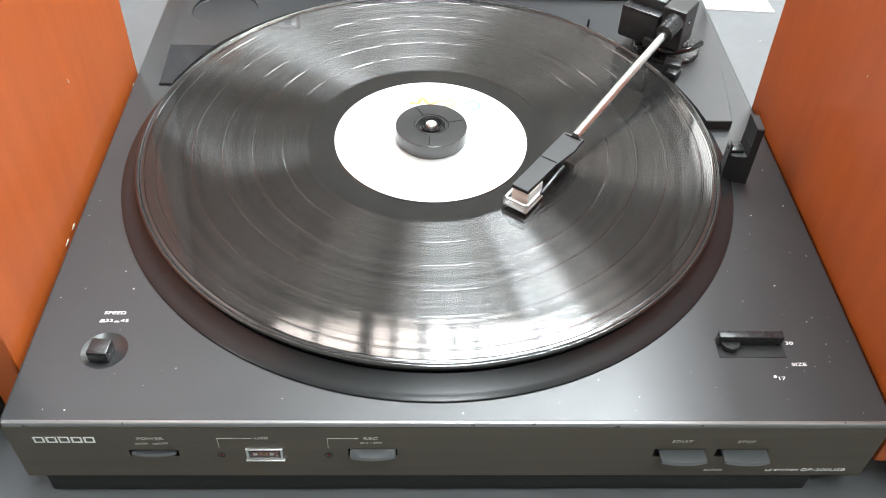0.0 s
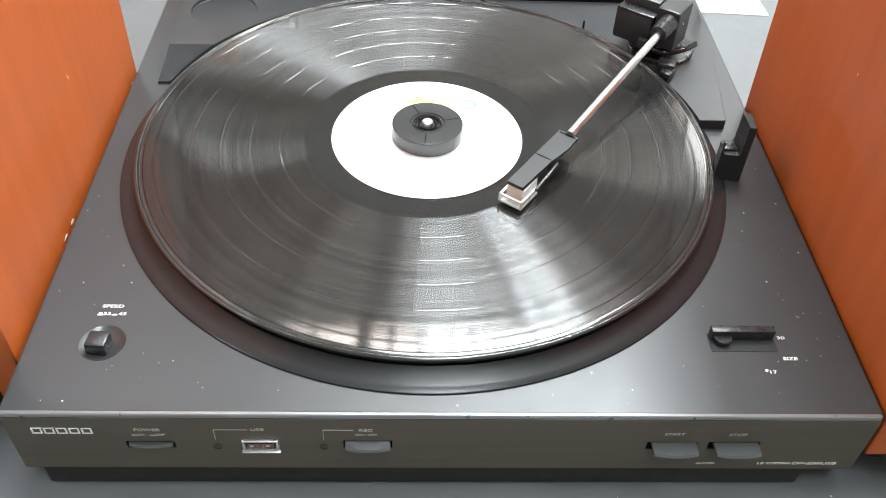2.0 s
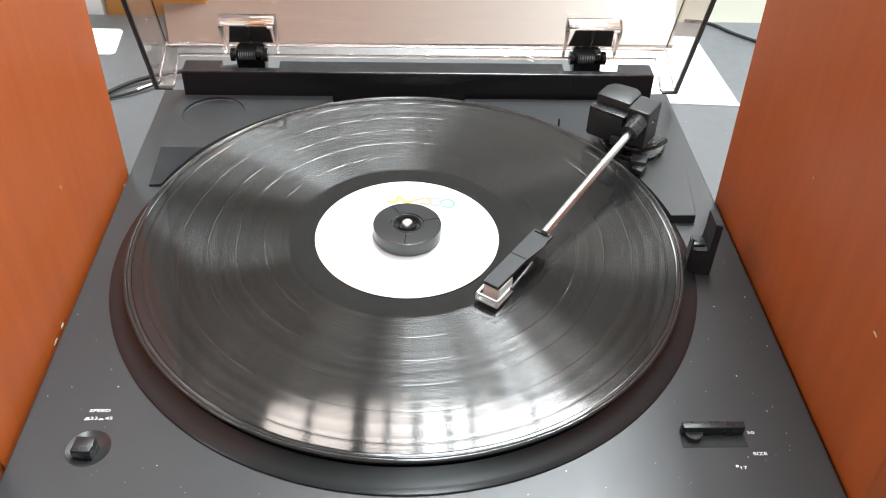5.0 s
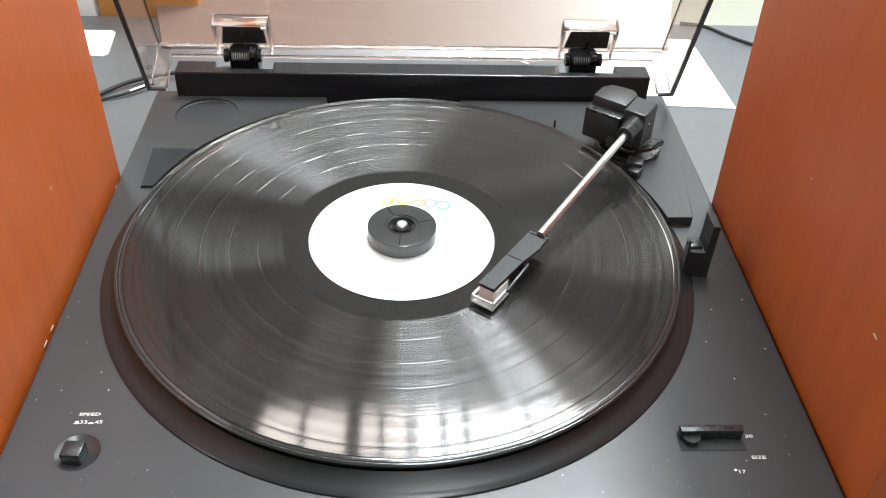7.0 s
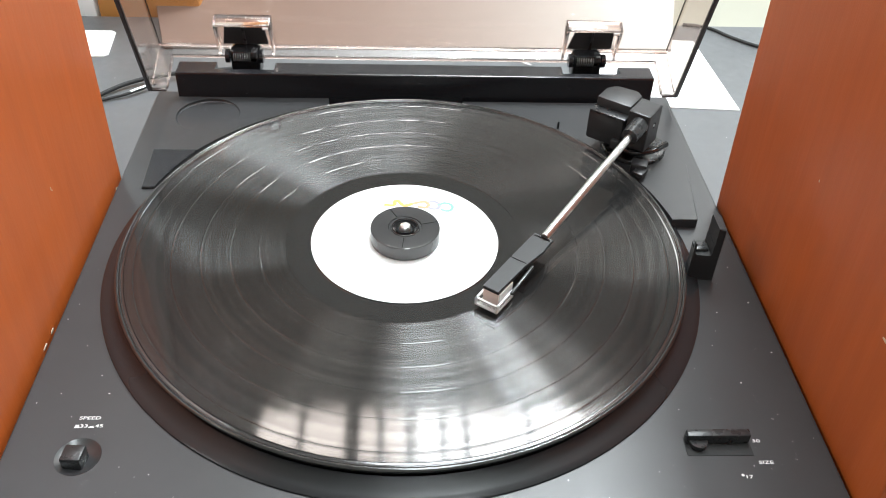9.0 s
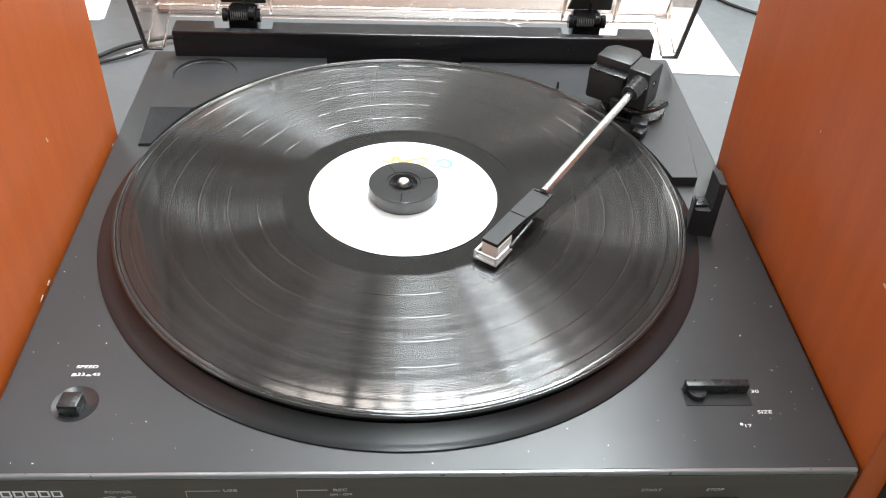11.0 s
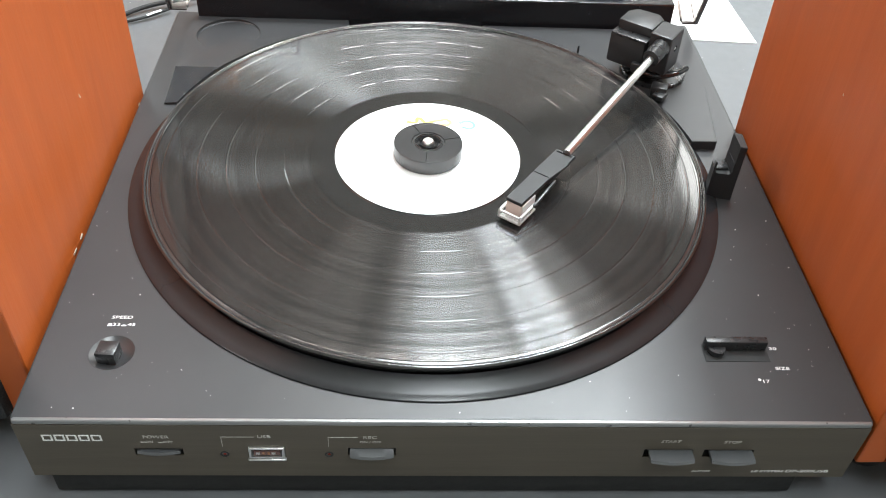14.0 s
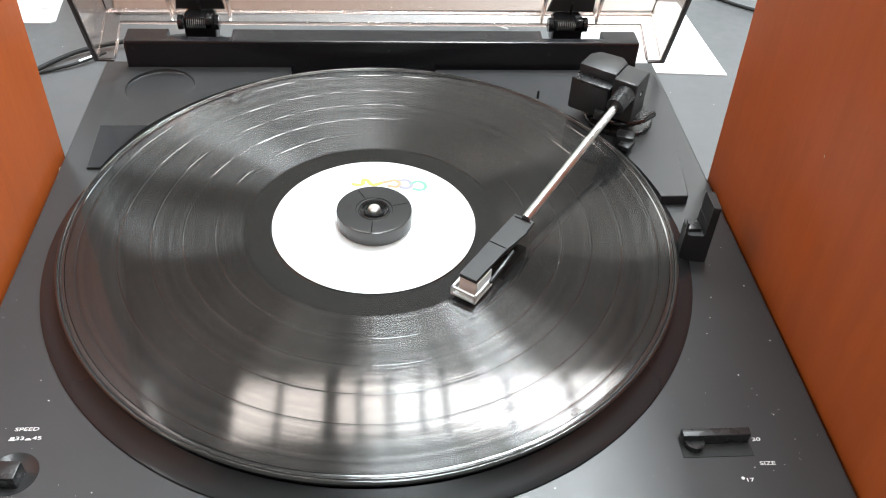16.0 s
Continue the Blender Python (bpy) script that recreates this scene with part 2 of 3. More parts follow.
def lathe(profile, n=128, centre=(0, 0, 0), closed=False):
    """Turn a profile of (radius, z) about the z axis."""
    bm = bmesh.new()
    rings = []
    for r, z in profile:
        if r < 1e-6:
            rings.append([bm.verts.new((0, 0, z))] * n)
        else:
            rings.append([bm.verts.new((r * math.cos(2 * math.pi * i / n), r * math.sin(2 * math.pi * i / n), z)) for i in range(n)])
    pairs = list(zip(rings, rings[1:])) + ([(rings[-1], rings[0])] if closed else [])
    for a, b in pairs:
        for i in range(n):
            j = (i + 1) % n
            vs = []
            for v in (a[i], a[j], b[j], b[i]):
                if v not in vs:
                    vs.append(v)
            if len(vs) > 2:
                bm.faces.new(vs)
    bmesh.ops.translate(bm, vec=centre, verts=bm.verts)
    return bm


def rod(a, b, r, n=24, r2=None, cap=True):
    """A round bar from a to b."""
    a, b = Vector(a), Vector(b)
    bm = bmesh.new()
    bmesh.ops.create_cone(bm, cap_ends=cap, segments=n, radius1=r, radius2=r if r2 is None else r2, depth=(b - a).length)
    turn = (b - a).to_track_quat("Z", "Y").to_matrix().to_4x4()
    return moved(bm, Matrix.Translation((a + b) / 2) @ turn)


def tube(points, r, n=10):
    """A round cable through the points."""
    cu = bpy.data.curves.new("cable", "CURVE")
    cu.dimensions, cu.bevel_depth, cu.bevel_resolution, cu.resolution_u = "3D", r, 3, 10
    sp = cu.splines.new("BEZIER")
    sp.bezier_points.add(len(points) - 1)
    for p, q in zip(sp.bezier_points, points):
        p.co, p.handle_left_type, p.handle_right_type = q, "AUTO", "AUTO"
    cu.use_fill_caps = True
    return baked(cu)


def baked(curve):
    ob = new("tmp", curve)
    me = bpy.data.meshes.new_from_object(ob.evaluated_get(bpy.context.evaluated_depsgraph_get()))
    bpy.data.objects.remove(ob)
    return shade(me, 50)


def letters(body, height, width=None, slant=0.0):
    """Flat letters of that cap height, a hair thick, centred on the origin and lying in the xy plane."""
    cu = bpy.data.curves.new("text", "FONT")
    cu.body, cu.align_x, cu.align_y, cu.size, cu.extrude, cu.shear, cu.offset = body, "CENTER", "CENTER", height * 1.38, 0.00006, slant, height * 0.012
    me = baked(cu)
    if width:
        xs = [v.co.x for v in me.vertices]
        s, c = width / (max(xs) - min(xs)), (max(xs) + min(xs)) / 2
        for v in me.vertices:
            v.co.x = (v.co.x - c) * s
    return me


def lettering(name, body, height, at, parent, material=None, width=None, slant=0.0, upright=False, label=""):
    me = letters(body, height, width, slant)
    me.transform(pose(*at, 90 if upright else 0, 0, 0))
    return part(name, me, material or INK, parent, label)


def carve(me, cutters, sharp=20):
    """The mesh with the cutters' shapes taken out of it."""
    ob = new("tmp", me)
    tools = []
    for bm in cutters:
        tool = new("tool", finish(bm))
        tools.append(tool)
        mod = ob.modifiers.new("cut", "BOOLEAN")
        mod.object, mod.operation, mod.solver = tool, "DIFFERENCE", "EXACT"
    bpy.context.view_layer.update()
    out = bpy.data.meshes.new_from_object(ob.evaluated_get(bpy.context.evaluated_depsgraph_get()))
    for o in (ob, *tools):
        bpy.data.objects.remove(o)
    return shade(out, sharp)


# ---- the room ----
X0, X1, Y0, Y1, Z0, Z1 = -4.0, 4.0, -3.0, 3.4, -0.80, 2.30
def slab(name, label, category, material, *box):
    ob = part(name, block(*box), material, None)
    return tagged(ob, label, category, kind="structure")

slab("floor", "pale cream tiled shop floor", "floor", FLOORM, X0, X1, Y0, Y1, Z0 - 0.1, Z0)
slab("ceiling", "grey shop ceiling", "ceiling", CEILM, X0, X1, Y0, Y1, Z1, Z1 + 0.1)
slab("wall_north", "white painted wall behind the counter", "wall", WALLN, X0, X1, Y1, Y1 + 0.1, Z0, Z1)
slab("wall_south", "cream painted wall", "wall", WALLM, X0, X1, Y0 - 0.1, Y0, Z0, Z1)
slab("wall_west", "cream painted wall", "wall", WALLM, X0 - 0.1, X0, Y0, Y1, Z0, Z1)
slab("wall_east", "cream painted wall", "wall", WALLM, X1, X1 + 0.1, Y0, Y1, Z0, Z1)

GLOW_STRIP, GLOW_DIM = glow("strip_glow", COOL, LAMP_STRIP), glow("dim_glow", WARM, LAMP_DIM)
GLOW_KEY, GLOW_SQUARE = glow("key_glow", COOL, LAMP_KEY), glow("square_glow", COOL, 75.0)
GLOW_TOP, GLOW_EAST = glow("top_glow", COOL, LAMP_TOP), glow("east_glow", COOL, 48.0)
GLOW_ROW, GLOW_REAR = glow("row_glow", WARM, LAMP_ROW), glow("rear_glow", COOL, LAMP_REAR)

def ceiling_light(x, y, w, d, material, z=None, group="ceiling lights", lip=0.012, seams=(), across=False):
    """A housing with a bright diffuser; seams (place, width, skew) leave dark gaps that part it into panes, across its depth or its width."""
    z = Z1 if z is None else z
    ob = thing("ceiling_light", "grey metal ceiling light with a bright diffuser", "ceiling light", group, (x, y, z))
    part("housing", block(-w / 2 - lip, w / 2 + lip, -d / 2 - lip, d / 2 + lip, -0.05, -0.002, 0.004), HOUSING if seams else CEILM, ob)
    u, v = (d / 2, w / 2) if across else (w / 2, d / 2)
    lines = [(-u, 0.0)] + [(c + k * g / 2, skew) for c, g, skew in seams for k in (-1, 1)] + [(u, 0.0)]
    for (c0, k0), (c1, k1) in zip(lines[::2], lines[1::2]):
        pts = [(c0 - k0 * v, -v), (c0 + k0 * v, v), (c1 + k1 * v, v), (c1 - k1 * v, -v)]
        pane = bmesh.new()
        pane.faces.new([pane.verts.new((q, p, -0.054) if across else (p, q, -0.054)) for p, q in (pts[::-1] if across else pts)])
        part("diffuser", pane, material, ob)
    return ob

# a row of bright strips over the counter, parted by dark bars
for a, b, m, bars in ((-0.50, 0.05, GLOW_DIM, (-0.35, -0.17, -0.07, 0.03)), (0.06, 0.95, GLOW_STRIP, (0.15, 0.232, 0.46, 0.685))):
    mid = (a + b) / 2
    ceiling_light(mid, 1.57, b - a, 0.23, m, 2.29, "strip lights over the counter", 0.005, [(x - mid, 0.052 if x == -0.17 else 0.024, 0.0) for x in bars])
ceiling_light(0.70, 1.0, 0.30, 0.34, GLOW_KEY, None, "bright square lights", 0.012, ((-0.075, 0.036, -0.29), (-0.012, 0.036, -0.34), (0.07, 0.036, -0.38)))
ceiling_light(0.18, 1.0, 0.56, 0.34, GLOW_SQUARE, None, "bright square lights", 0.012, ((-0.225, 0.04, 0.03), (-0.135, 0.05, -0.02), (-0.06, 0.04, -0.07), (0.045, 0.05, -0.12), (0.16, 0.05, -0.17)))
ceiling_light(2.4, -0.1, 0.5, 1.1, GLOW_EAST, seams=((-0.30, 0.07, 0.9), (0.0, 0.05, 0.95), (0.16, 0.08, 1.0)), across=True)
# unseen lamp, added to brighten the east speaker's inner side
ceiling_light(-2.4, 0.2, 0.9, 2.0, GLOW_ROW)
ceiling_light(1.75, 2.85, 0.9, 0.9, GLOW_ROW)
ceiling_light(-1.9, 2.85, 0.8, 0.9, GLOW_REAR)
for y in (-1.05, 0.28):
    ceiling_light(0.20, y, 0.46, 0.76, GLOW_TOP)

# ---- counter ----
counter = thing("display_counter", "dark grey laminate display counter", "counter")
part("worktop", block(-1.3, 1.3, -0.32, 0.415, TABLE - 0.03, TABLE, 0.002), TABLEM, counter)
for x in (-1.27, 1.27):
    part("side_panel", block(x - 0.012, x + 0.012, -0.29, 0.39, Z0, TABLE - 0.0305), TABLEM, counter)
part("back_panel", block(-1.25, 1.25, 0.37, 0.388, Z0, TABLE - 0.0305), TABLEM, counter)

# ---- turntable ----
tt = thing("turntable", "black plastic record player with its lid open", "record player", at=(0, 0, 0))

base = finish(block(XL, XR, YF, YB, 0.0105, TOP, 0.0012, 2))
dish = bmesh.new()
bmesh.ops.create_uvsphere(dish, u_segments=48, v_segments=24, radius=0.0165)
moved(dish, pose(-0.1392, -0.1340, TOP + 0.0133))
cuts = [lathe([(0, 0.0400), (0.1580, 0.0400), (0.1580, TOP + 0.003), (0, TOP + 0.003)], 160, (0, -0.001, 0)), dish]
def slots():
    """Openings of the front: two wide keys, the slim power key, the record key and the socket."""
    wide = [block(x0, x1, YF - 0.01, YF + 0.012, 0.0256, 0.0314) for x0, x1 in ((0.0926, 0.1142), (0.1189, 0.1410))]
    return wide + [block(-0.1250, -0.1048, YF - 0.01, YF + 0.012, 0.0258, 0.0308), block(-0.0354, -0.0150, YF - 0.01, YF + 0.012, 0.0262, 0.0316), block(-0.0774, -0.0620, YF - 0.01, YF + 0.014, 0.0248, 0.0324)]


cuts += slots()
plinth = part("plinth", carve(base, cuts), PLASTIC, tt)
part("front_panel", carve(finish(block(XL + 0.0002, XR - 0.0002, YF - 0.0006, YF + 0.0010, 0.0104, TOP - 0.0030, 0.0002, 1)), slots()), FASCIA, tt, "olive black front panel")
# rounded front edge; its bright highlight is painted in as pale metal
part("front_edge", block(XL + 0.0008, XR - 0.0008, YF - 0.0008, YF + 0.0014, TOP - 0.0028, TOP + 0.0001, 0.0009, 3), EDGE_SHINE, tt, "rounded front edge with its highlight put into a paler colour")
part("platter_surround", lathe([(0, 0.0436), (0.1472, 0.0436), (0.1474, TOP + 0.0046), (0.1479, TOP + 0.0049), (0.1520, TOP + 0.0032), (0.1560, TOP + 0.0019), (0.1587, TOP + 0.0011), (0.1592, TOP + 0.0007), (0.1593, TOP - 0.0004)], 192, (0, -0.001, 0)), SURROUND, tt, "shiny sloping ring round the platter")
# supposed pan, added so that the shaded gap below the front stays black
part("base_pan", block(XL + 0.006, XR - 0.020, YF + 0.0012, YB - 0.01, TABLE + 0.0015, 0.0104, 0.001), RUBBER, tt, "black bottom pan that also keeps the gap under the plinth dark")
for x in (-0.135, 0.150):
    for y in (-0.125, 0.135):
        part("foot", lathe([(0, TABLE), (0.017, TABLE), (0.019, TABLE + 0.003), (0.019, 0.0093), (0, 0.0093)], 32, (x, y, 0)), RUBBER, tt)

# raised rear panels
ramp = bmesh.new()
prof = [(0.060, TOP - 0.001), (0.060, TOP + 0.0012), (0.0955, TOP + 0.0050), (0.1598, TOP + 0.0054), (0.1598, TOP - 0.001)]
ends = [[ramp.verts.new((x, y, z)) for y, z in prof] for x in (-0.1565, -0.052)]
ramp.faces.new(ends[0]); ramp.faces.new(ends[1][::-1])
for i in range(5):
    ramp.faces.new((ends[0][i], ends[0][(i + 1) % 5], ends[1][(i + 1) % 5], ends[1][i]))
well = lathe([(0, TOP - 0.004), (0.1612, TOP - 0.004), (0.1612, TOP + 0.02), (0, TOP + 0.02)], 128, (0, -0.001, 0))
coin = lathe([(0, 0), (0.0200, 0), (0.0207, 0.0006), (0.0207, 0.02), (0, 0.02)], 96)
moved(coin, pose(-0.1295, 0.1365, TOP + 0.0043, -3.2, -1.6, 0))
part("adaptor_tray", carve(finish(ramp), [well, coin], 5), PLASTIC, tt, "raised tray with a round dish")
ARM = TOP + 0.0058
# added overlay: the slope's dimmer, bluish shading is put into its colour
pad = bmesh.new()
lo = [pad.verts.new((x, y, TOP + z)) for x, y, z in ((-0.1560, 0.0603, 0.0008), (-0.0600, 0.0603, 0.0008), (-0.0600, 0.0950, 0.0045), (-0.1560, 0.0950, 0.0045))]
hi = [pad.verts.new(v.co + Vector((0, 0, 0.0007))) for v in lo]
pad.faces.new(lo[::-1]); pad.faces.new(hi)
for k in range(4):
    pad.faces.new((lo[k], lo[(k + 1) % 4], hi[(k + 1) % 4], hi[k]))
part("tray_slope", carve(finish(pad), [lathe([(0, TOP - 0.004), (0.1612, TOP - 0.004), (0.1612, TOP + 0.02), (0, TOP + 0.02)], 128, (0, -0.001, 0))], 5), LEDGE, tt, "thin blue-black overlay that darkens the slope")
arm_base = finish(prism([(0.040, 0.0255), (0.1695, 0.0255), (0.1785, 0.095), (0.1830, 0.157), (0.040, 0.157)], TOP - 0.001, ARM, 0.0004, 1))
part("arm_panel", carve(arm_base, [lathe([(0, TOP - 0.004), (0.1568, TOP - 0.004), (0.1568, TOP + 0.02), (0, TOP + 0.02)], 128, (0, -0.001, 0))]), PLASTIC, tt, "raised panel under the arm")
part("pin", rod((0.1012, 0.1235, ARM - 0.0005), (0.1012, 0.1235, ARM + 0.0052), 0.0009, 14, 0.0006), MATT, tt)

# hinge ledge with notches for the hinges
led = finish(block(-0.1535, 0.1712, 0.160, 0.1765, TOP - 0.001, 0.0735, 0.0012))
notch = [block(x - 0.020, x + 0.020, 0.1655, 0.20, 0.0660, 0.08) for x in (-0.108, 0.1285)]
part("hinge_ledge", carve(led, notch), LEDGE, tt, "black rear ledge")

# platter
part("platter", lathe([(0, 0.0455), (0.1442, 0.0455), (0.1452, 0.0468), (0.1458, 0.0550), (0.1484, 0.0558), (0.1490, 0.0564), (0.1490, 0.0572), (0.1484, 0.0579), (0.1440, 0.0584), (0, 0.0584)], 160), GLOSS, tt, "black platter")

# speed button in its dish
part("button_dish", lathe([(0.0163 * math.sin(radians(a)), TOP + 0.0133 - 0.0163 * math.cos(radians(a))) for a in range(0, 37, 3)], 64, (-0.1392, -0.1340, 0)), DISH, tt, "polished round dish")
part("speed_button", moved(prism([(-0.0045, -0.0041), (0.0041, -0.0041), (0.0045, 0.0041), (-0.0041, 0.0041)], -0.0035, 0.0044, 0.0006), pose(-0.1402, -0.1350, TOP, 0, 0, -3)), SATIN, tt)
lettering("speed_lettering", "SPEED", 0.0017, (-0.1395, -0.1133, TOP + 0.0001), tt, width=0.0094, slant=0.1)
lettering("speed_lettering", "33", 0.0017, (-0.1411, -0.1177, TOP + 0.0001), tt, width=0.0032)
lettering("speed_lettering", "45", 0.0017, (-0.1345, -0.1177, TOP + 0.0001), tt, width=0.0034)
part("speed_mark", block(-0.1452, -0.1428, -0.1186, -0.1181, TOP, TOP + 0.0001, bm=block(-0.1448, -0.1432, -0.1182, -0.1170, TOP, TOP + 0.0001)), INK, tt)
part("speed_mark", block(-0.1390, -0.1366, -0.1186, -0.1181, TOP, TOP + 0.0001, bm=block(-0.1385, -0.1371, -0.1182, -0.1177, TOP, TOP + 0.0001)), INK, tt)

# size lever
lever = part("size_lever", block(0.1240, 0.1524, -0.1300, -0.1262, TOP + 0.0003, TOP + 0.0060, 0.0005), SATIN, tt)
part("thumb_knob", rod((0.1292, -0.1301, TOP + 0.0004), (0.1292, -0.1301, TOP + 0.0030), 0.0040, 32), SATIN, lever)
# plate in the lever's recess, painted black for the shadow lying there
part("shaded_lever_plate", block(0.1236, 0.1530, -0.1362, -0.1262, TOP - 0.0004, TOP + 0.00025), RUBBER, tt)
lettering("size_lettering", "30", 0.0017, (0.1564, -0.1284, TOP + 0.0001), tt, width=0.0035)
lettering("size_lettering", "SIZE", 0.0017, (0.1573, -0.1400, TOP + 0.0001), tt, width=0.0064)
lettering("size_lettering", "17", 0.0017, (0.1478, -0.1474, TOP + 0.0001), tt, width=0.0030)
part("size_dot", lathe([(0, TOP), (0.0007, TOP), (0.0007, TOP + 0.0001), (0, TOP + 0.0001)], 20, (0.1450, -0.1464, 0)), INK, tt)

# front controls
FY = YF - 0.0007
lettering("power_lettering", "POWER", 0.0019, (-0.1146, FY, 0.0390), tt, GREYINK, 0.0106, upright=True)
lettering("power_lettering", "ON", 0.0014, (-0.1178, FY, 0.0355), tt, GREYINK, 0.0030, upright=True)
lettering("power_lettering", "OFF", 0.0014, (-0.1101, FY, 0.0355), tt, GREYINK, 0.0040, upright=True)
for x in (-0.1204, -0.1132):
    part("power_mark", block(x - 0.0010, x + 0.0010, FY - 0.0001, FY + 0.001, 0.0350, 0.0355), GREYINK, tt)
lettering("usb_lettering", "USB", 0.0018, (-0.0700, FY, 0.0395), tt, GREYINK, 0.0055, upright=True)
lettering("rec_lettering", "REC", 0.0018, (-0.0258, FY, 0.0392), tt, GREYINK, 0.0057, upright=True)
lettering("rec_lettering", "ON / OFF", 0.0013, (-0.0257, FY, 0.0360), tt, GREYINK, 0.0090, upright=True)
for x0, x1 in ((-0.0880, -0.0742), (-0.0435, -0.0310)):
    bm = block(x0, x1, FY - 0.0001, FY + 0.001, 0.0392, 0.03945)
    part("bracket_line", block(x0, x0 + 0.00025, FY - 0.0001, FY + 0.001, 0.0325, 0.0394, bm=bm), GREYINK, tt)
lettering("start_lettering", "START", 0.0018, (0.1031, FY, 0.0372), tt, GREYINK, 0.0088, 0.15, True)
lettering("stop_lettering", "STOP", 0.0018, (0.1300, FY, 0.0370), tt, GREYINK, 0.0076, 0.15, True)
lettering("system_lettering", "AUTOM", 0.0015, (0.1212, FY, 0.0150), tt, INK, 0.0082, 0.1, True)
lettering("system_lettering", "LE SYSTEM", 0.0015, (0.1515, FY, 0.0150), tt, INK, 0.0145, 0.1, True)
lettering("model_lettering", "DP-200USB", 0.0020, (0.1697, FY, 0.0151), tt, INK, 0.0196, 0.1, True)
# maker's badge as five plain shapes
for i in range(5):
    x = -0.1610 + 0.0050 * i
    bm = block(x, x + 0.0007, FY - 0.0001, FY + 0.001, 0.0362, 0.0402)
    block(x + 0.0035, x + 0.0042, FY - 0.0001, FY + 0.001, 0.0362, 0.0402, bm=bm)
    block(x + 0.0007, x + 0.0035, FY - 0.0001, FY + 0.001, 0.0396, 0.0402, bm=bm)
    block(x + 0.0007, x + 0.0035, FY - 0.0001, FY + 0.001, 0.0362, 0.0368, bm=bm)
    part("badge_shape", bm, INK, tt)

def push_button(name, x0, x1, z0, z1, out):
    """A wide key whose lower lip bows outwards."""
    bm = bmesh.new()
    n = 12
    rows = []
    for k in range(n + 1):
        u = k / n
        x, bow = x0 + (x1 - x0) * u, 1 - (2 * u - 1) ** 2
        rows.append([bm.verts.new(p) for p in ((x, YF + 0.010, z1), (x, YF - 0.0004, z1), (x, YF - out - 0.0012 * bow, z0 + 0.0012), (x, YF - out - 0.0008 - 0.0012 * bow, z0 + 0.0002), (x, YF - out - 0.0002 - 0.001 * bow, z0 - 0.0006), (x, YF + 0.010, z0 - 0.0006))])
    for a, b in zip(rows, rows[1:]):
        for i in range(6):
            bm.faces.new((a[i], a[(i + 1) % 6], b[(i + 1) % 6], b[i]))
    bm.faces.new(rows[0]); bm.faces.new(rows[-1][::-1])
    return part(name, bm, BUTTON, tt)

push_button("power_button", -0.1238, -0.1060, 0.0284, 0.0294, 0.0008)
push_button("rec_button", -0.0345, -0.0158, 0.0282, 0.0308, 0.0026)
push_button("start_button", 0.0946, 0.1136, 0.0298, 0.0308, 0.0058)
push_button("stop_button", 0.1213, 0.1403, 0.0296, 0.0306, 0.0058)
for x in (-0.0876, -0.0434):
    led_ring = part("indicator", lathe([(0.0010, -0.001), (0.0019, -0.001), (0.0019, 0.0003), (0.0015, 0.0005), (0.0010, 0.0002)], 24, closed=True), MATT, tt)
    led_ring.matrix_basis = pose(x, YF - 0.0006, 0.0270, 90)
    lens = part("lens", lathe([(0, 0.0001), (0.0007, 0), (0.00105, -0.0006), (0, -0.0008)], 20), RED, led_ring)
usb = part("usb_socket", carve(finish(block(-0.0773, -0.0621, YF - 0.0016, YF + 0.012, 0.0250, 0.0322, 0.0004)), [block(-0.0762, -0.0632, YF - 0.003, YF + 0.011, 0.0262, 0.0314)]), CHROME, tt, "metal socket")
part("socket_lip", block(-0.0778, -0.0616, YF - 0.0020, YF - 0.0006, 0.0238, 0.0246, 0.0002), CHROME, usb)
part("tongue", block(-0.0752, -0.0642, YF - 0.0010, YF + 0.011, 0.0268, 0.0296), DARKPINK, usb)
for x, w in ((-0.0735, 0.0016), (-0.0711, 0.0008), (-0.0689, 0.0008), (-0.0669, 0.0016)):
    part("contact", block(x - w / 2, x + w / 2, YF - 0.0014, YF + 0.006, 0.0277, 0.0288), CHROME if w > 0.001 else GOLD, usb)

# arm rest
rest = carve(finish(prism([(0.1525, -0.019), (0.1662, -0.021), (0.1668, -0.008), (0.1560, -0.006)], TOP - 0.0005, 0.0850, 0.0004, 1)),
             [block(0.1535, 0.1622, -0.03, 0.0, 0.0668, 0.09, 0.0015), block(0.1490, 0.1624, -0.03, 0.0, 0.0740, 0.10)])
rest_ob = part("arm_rest", rest, MATT, tt)
part("clip", block(0.1540, 0.1618, -0.0165, -0.0105, 0.0660, 0.0685, 0.0008), SATIN, rest_ob)

# ---- tonearm ----
NECK, PIVOT = Vector((0.0740, -0.0128, 0.0742)), Vector((0.1420, 0.0800, 0.0865))
axis = (PIVOT - NECK).normalized()
arm = part("tonearm", rod(NECK - axis * 0.0015, PIVOT - axis * 0.004, 0.0022, 24), CHROME, tt, "polished straight metal arm")
yaw = math.degrees(math.atan2(axis.y, axis.x))
def armpart(name, bm, material, at, label="", tilt=0.0, turn=0.0):
    return part(name, moved(bm, pose(*at, 0, tilt, yaw + turn)), material, arm, label)
armpart("collar", rod((-0.0165, 0, 0), (0.004, 0, 0), 0.0050, 28, 0.0056), SATIN, PIVOT, tilt=-4)
armpart("pivot_block", carve(finish(block(-0.002, 0.0175, -0.0058, 0.0085, -0.0180, 0.0072, 0.0012)), [rod((0.008, -0.02, -0.003), (0.008, -0.003, -0.003), 0.0020, 20)]), MATT, PIVOT)
armpart("pivot_screw", rod((0.008, -0.0057, -0.003), (0.008, -0.0029, -0.003), 0.0010, 16), CHROME, PIVOT)
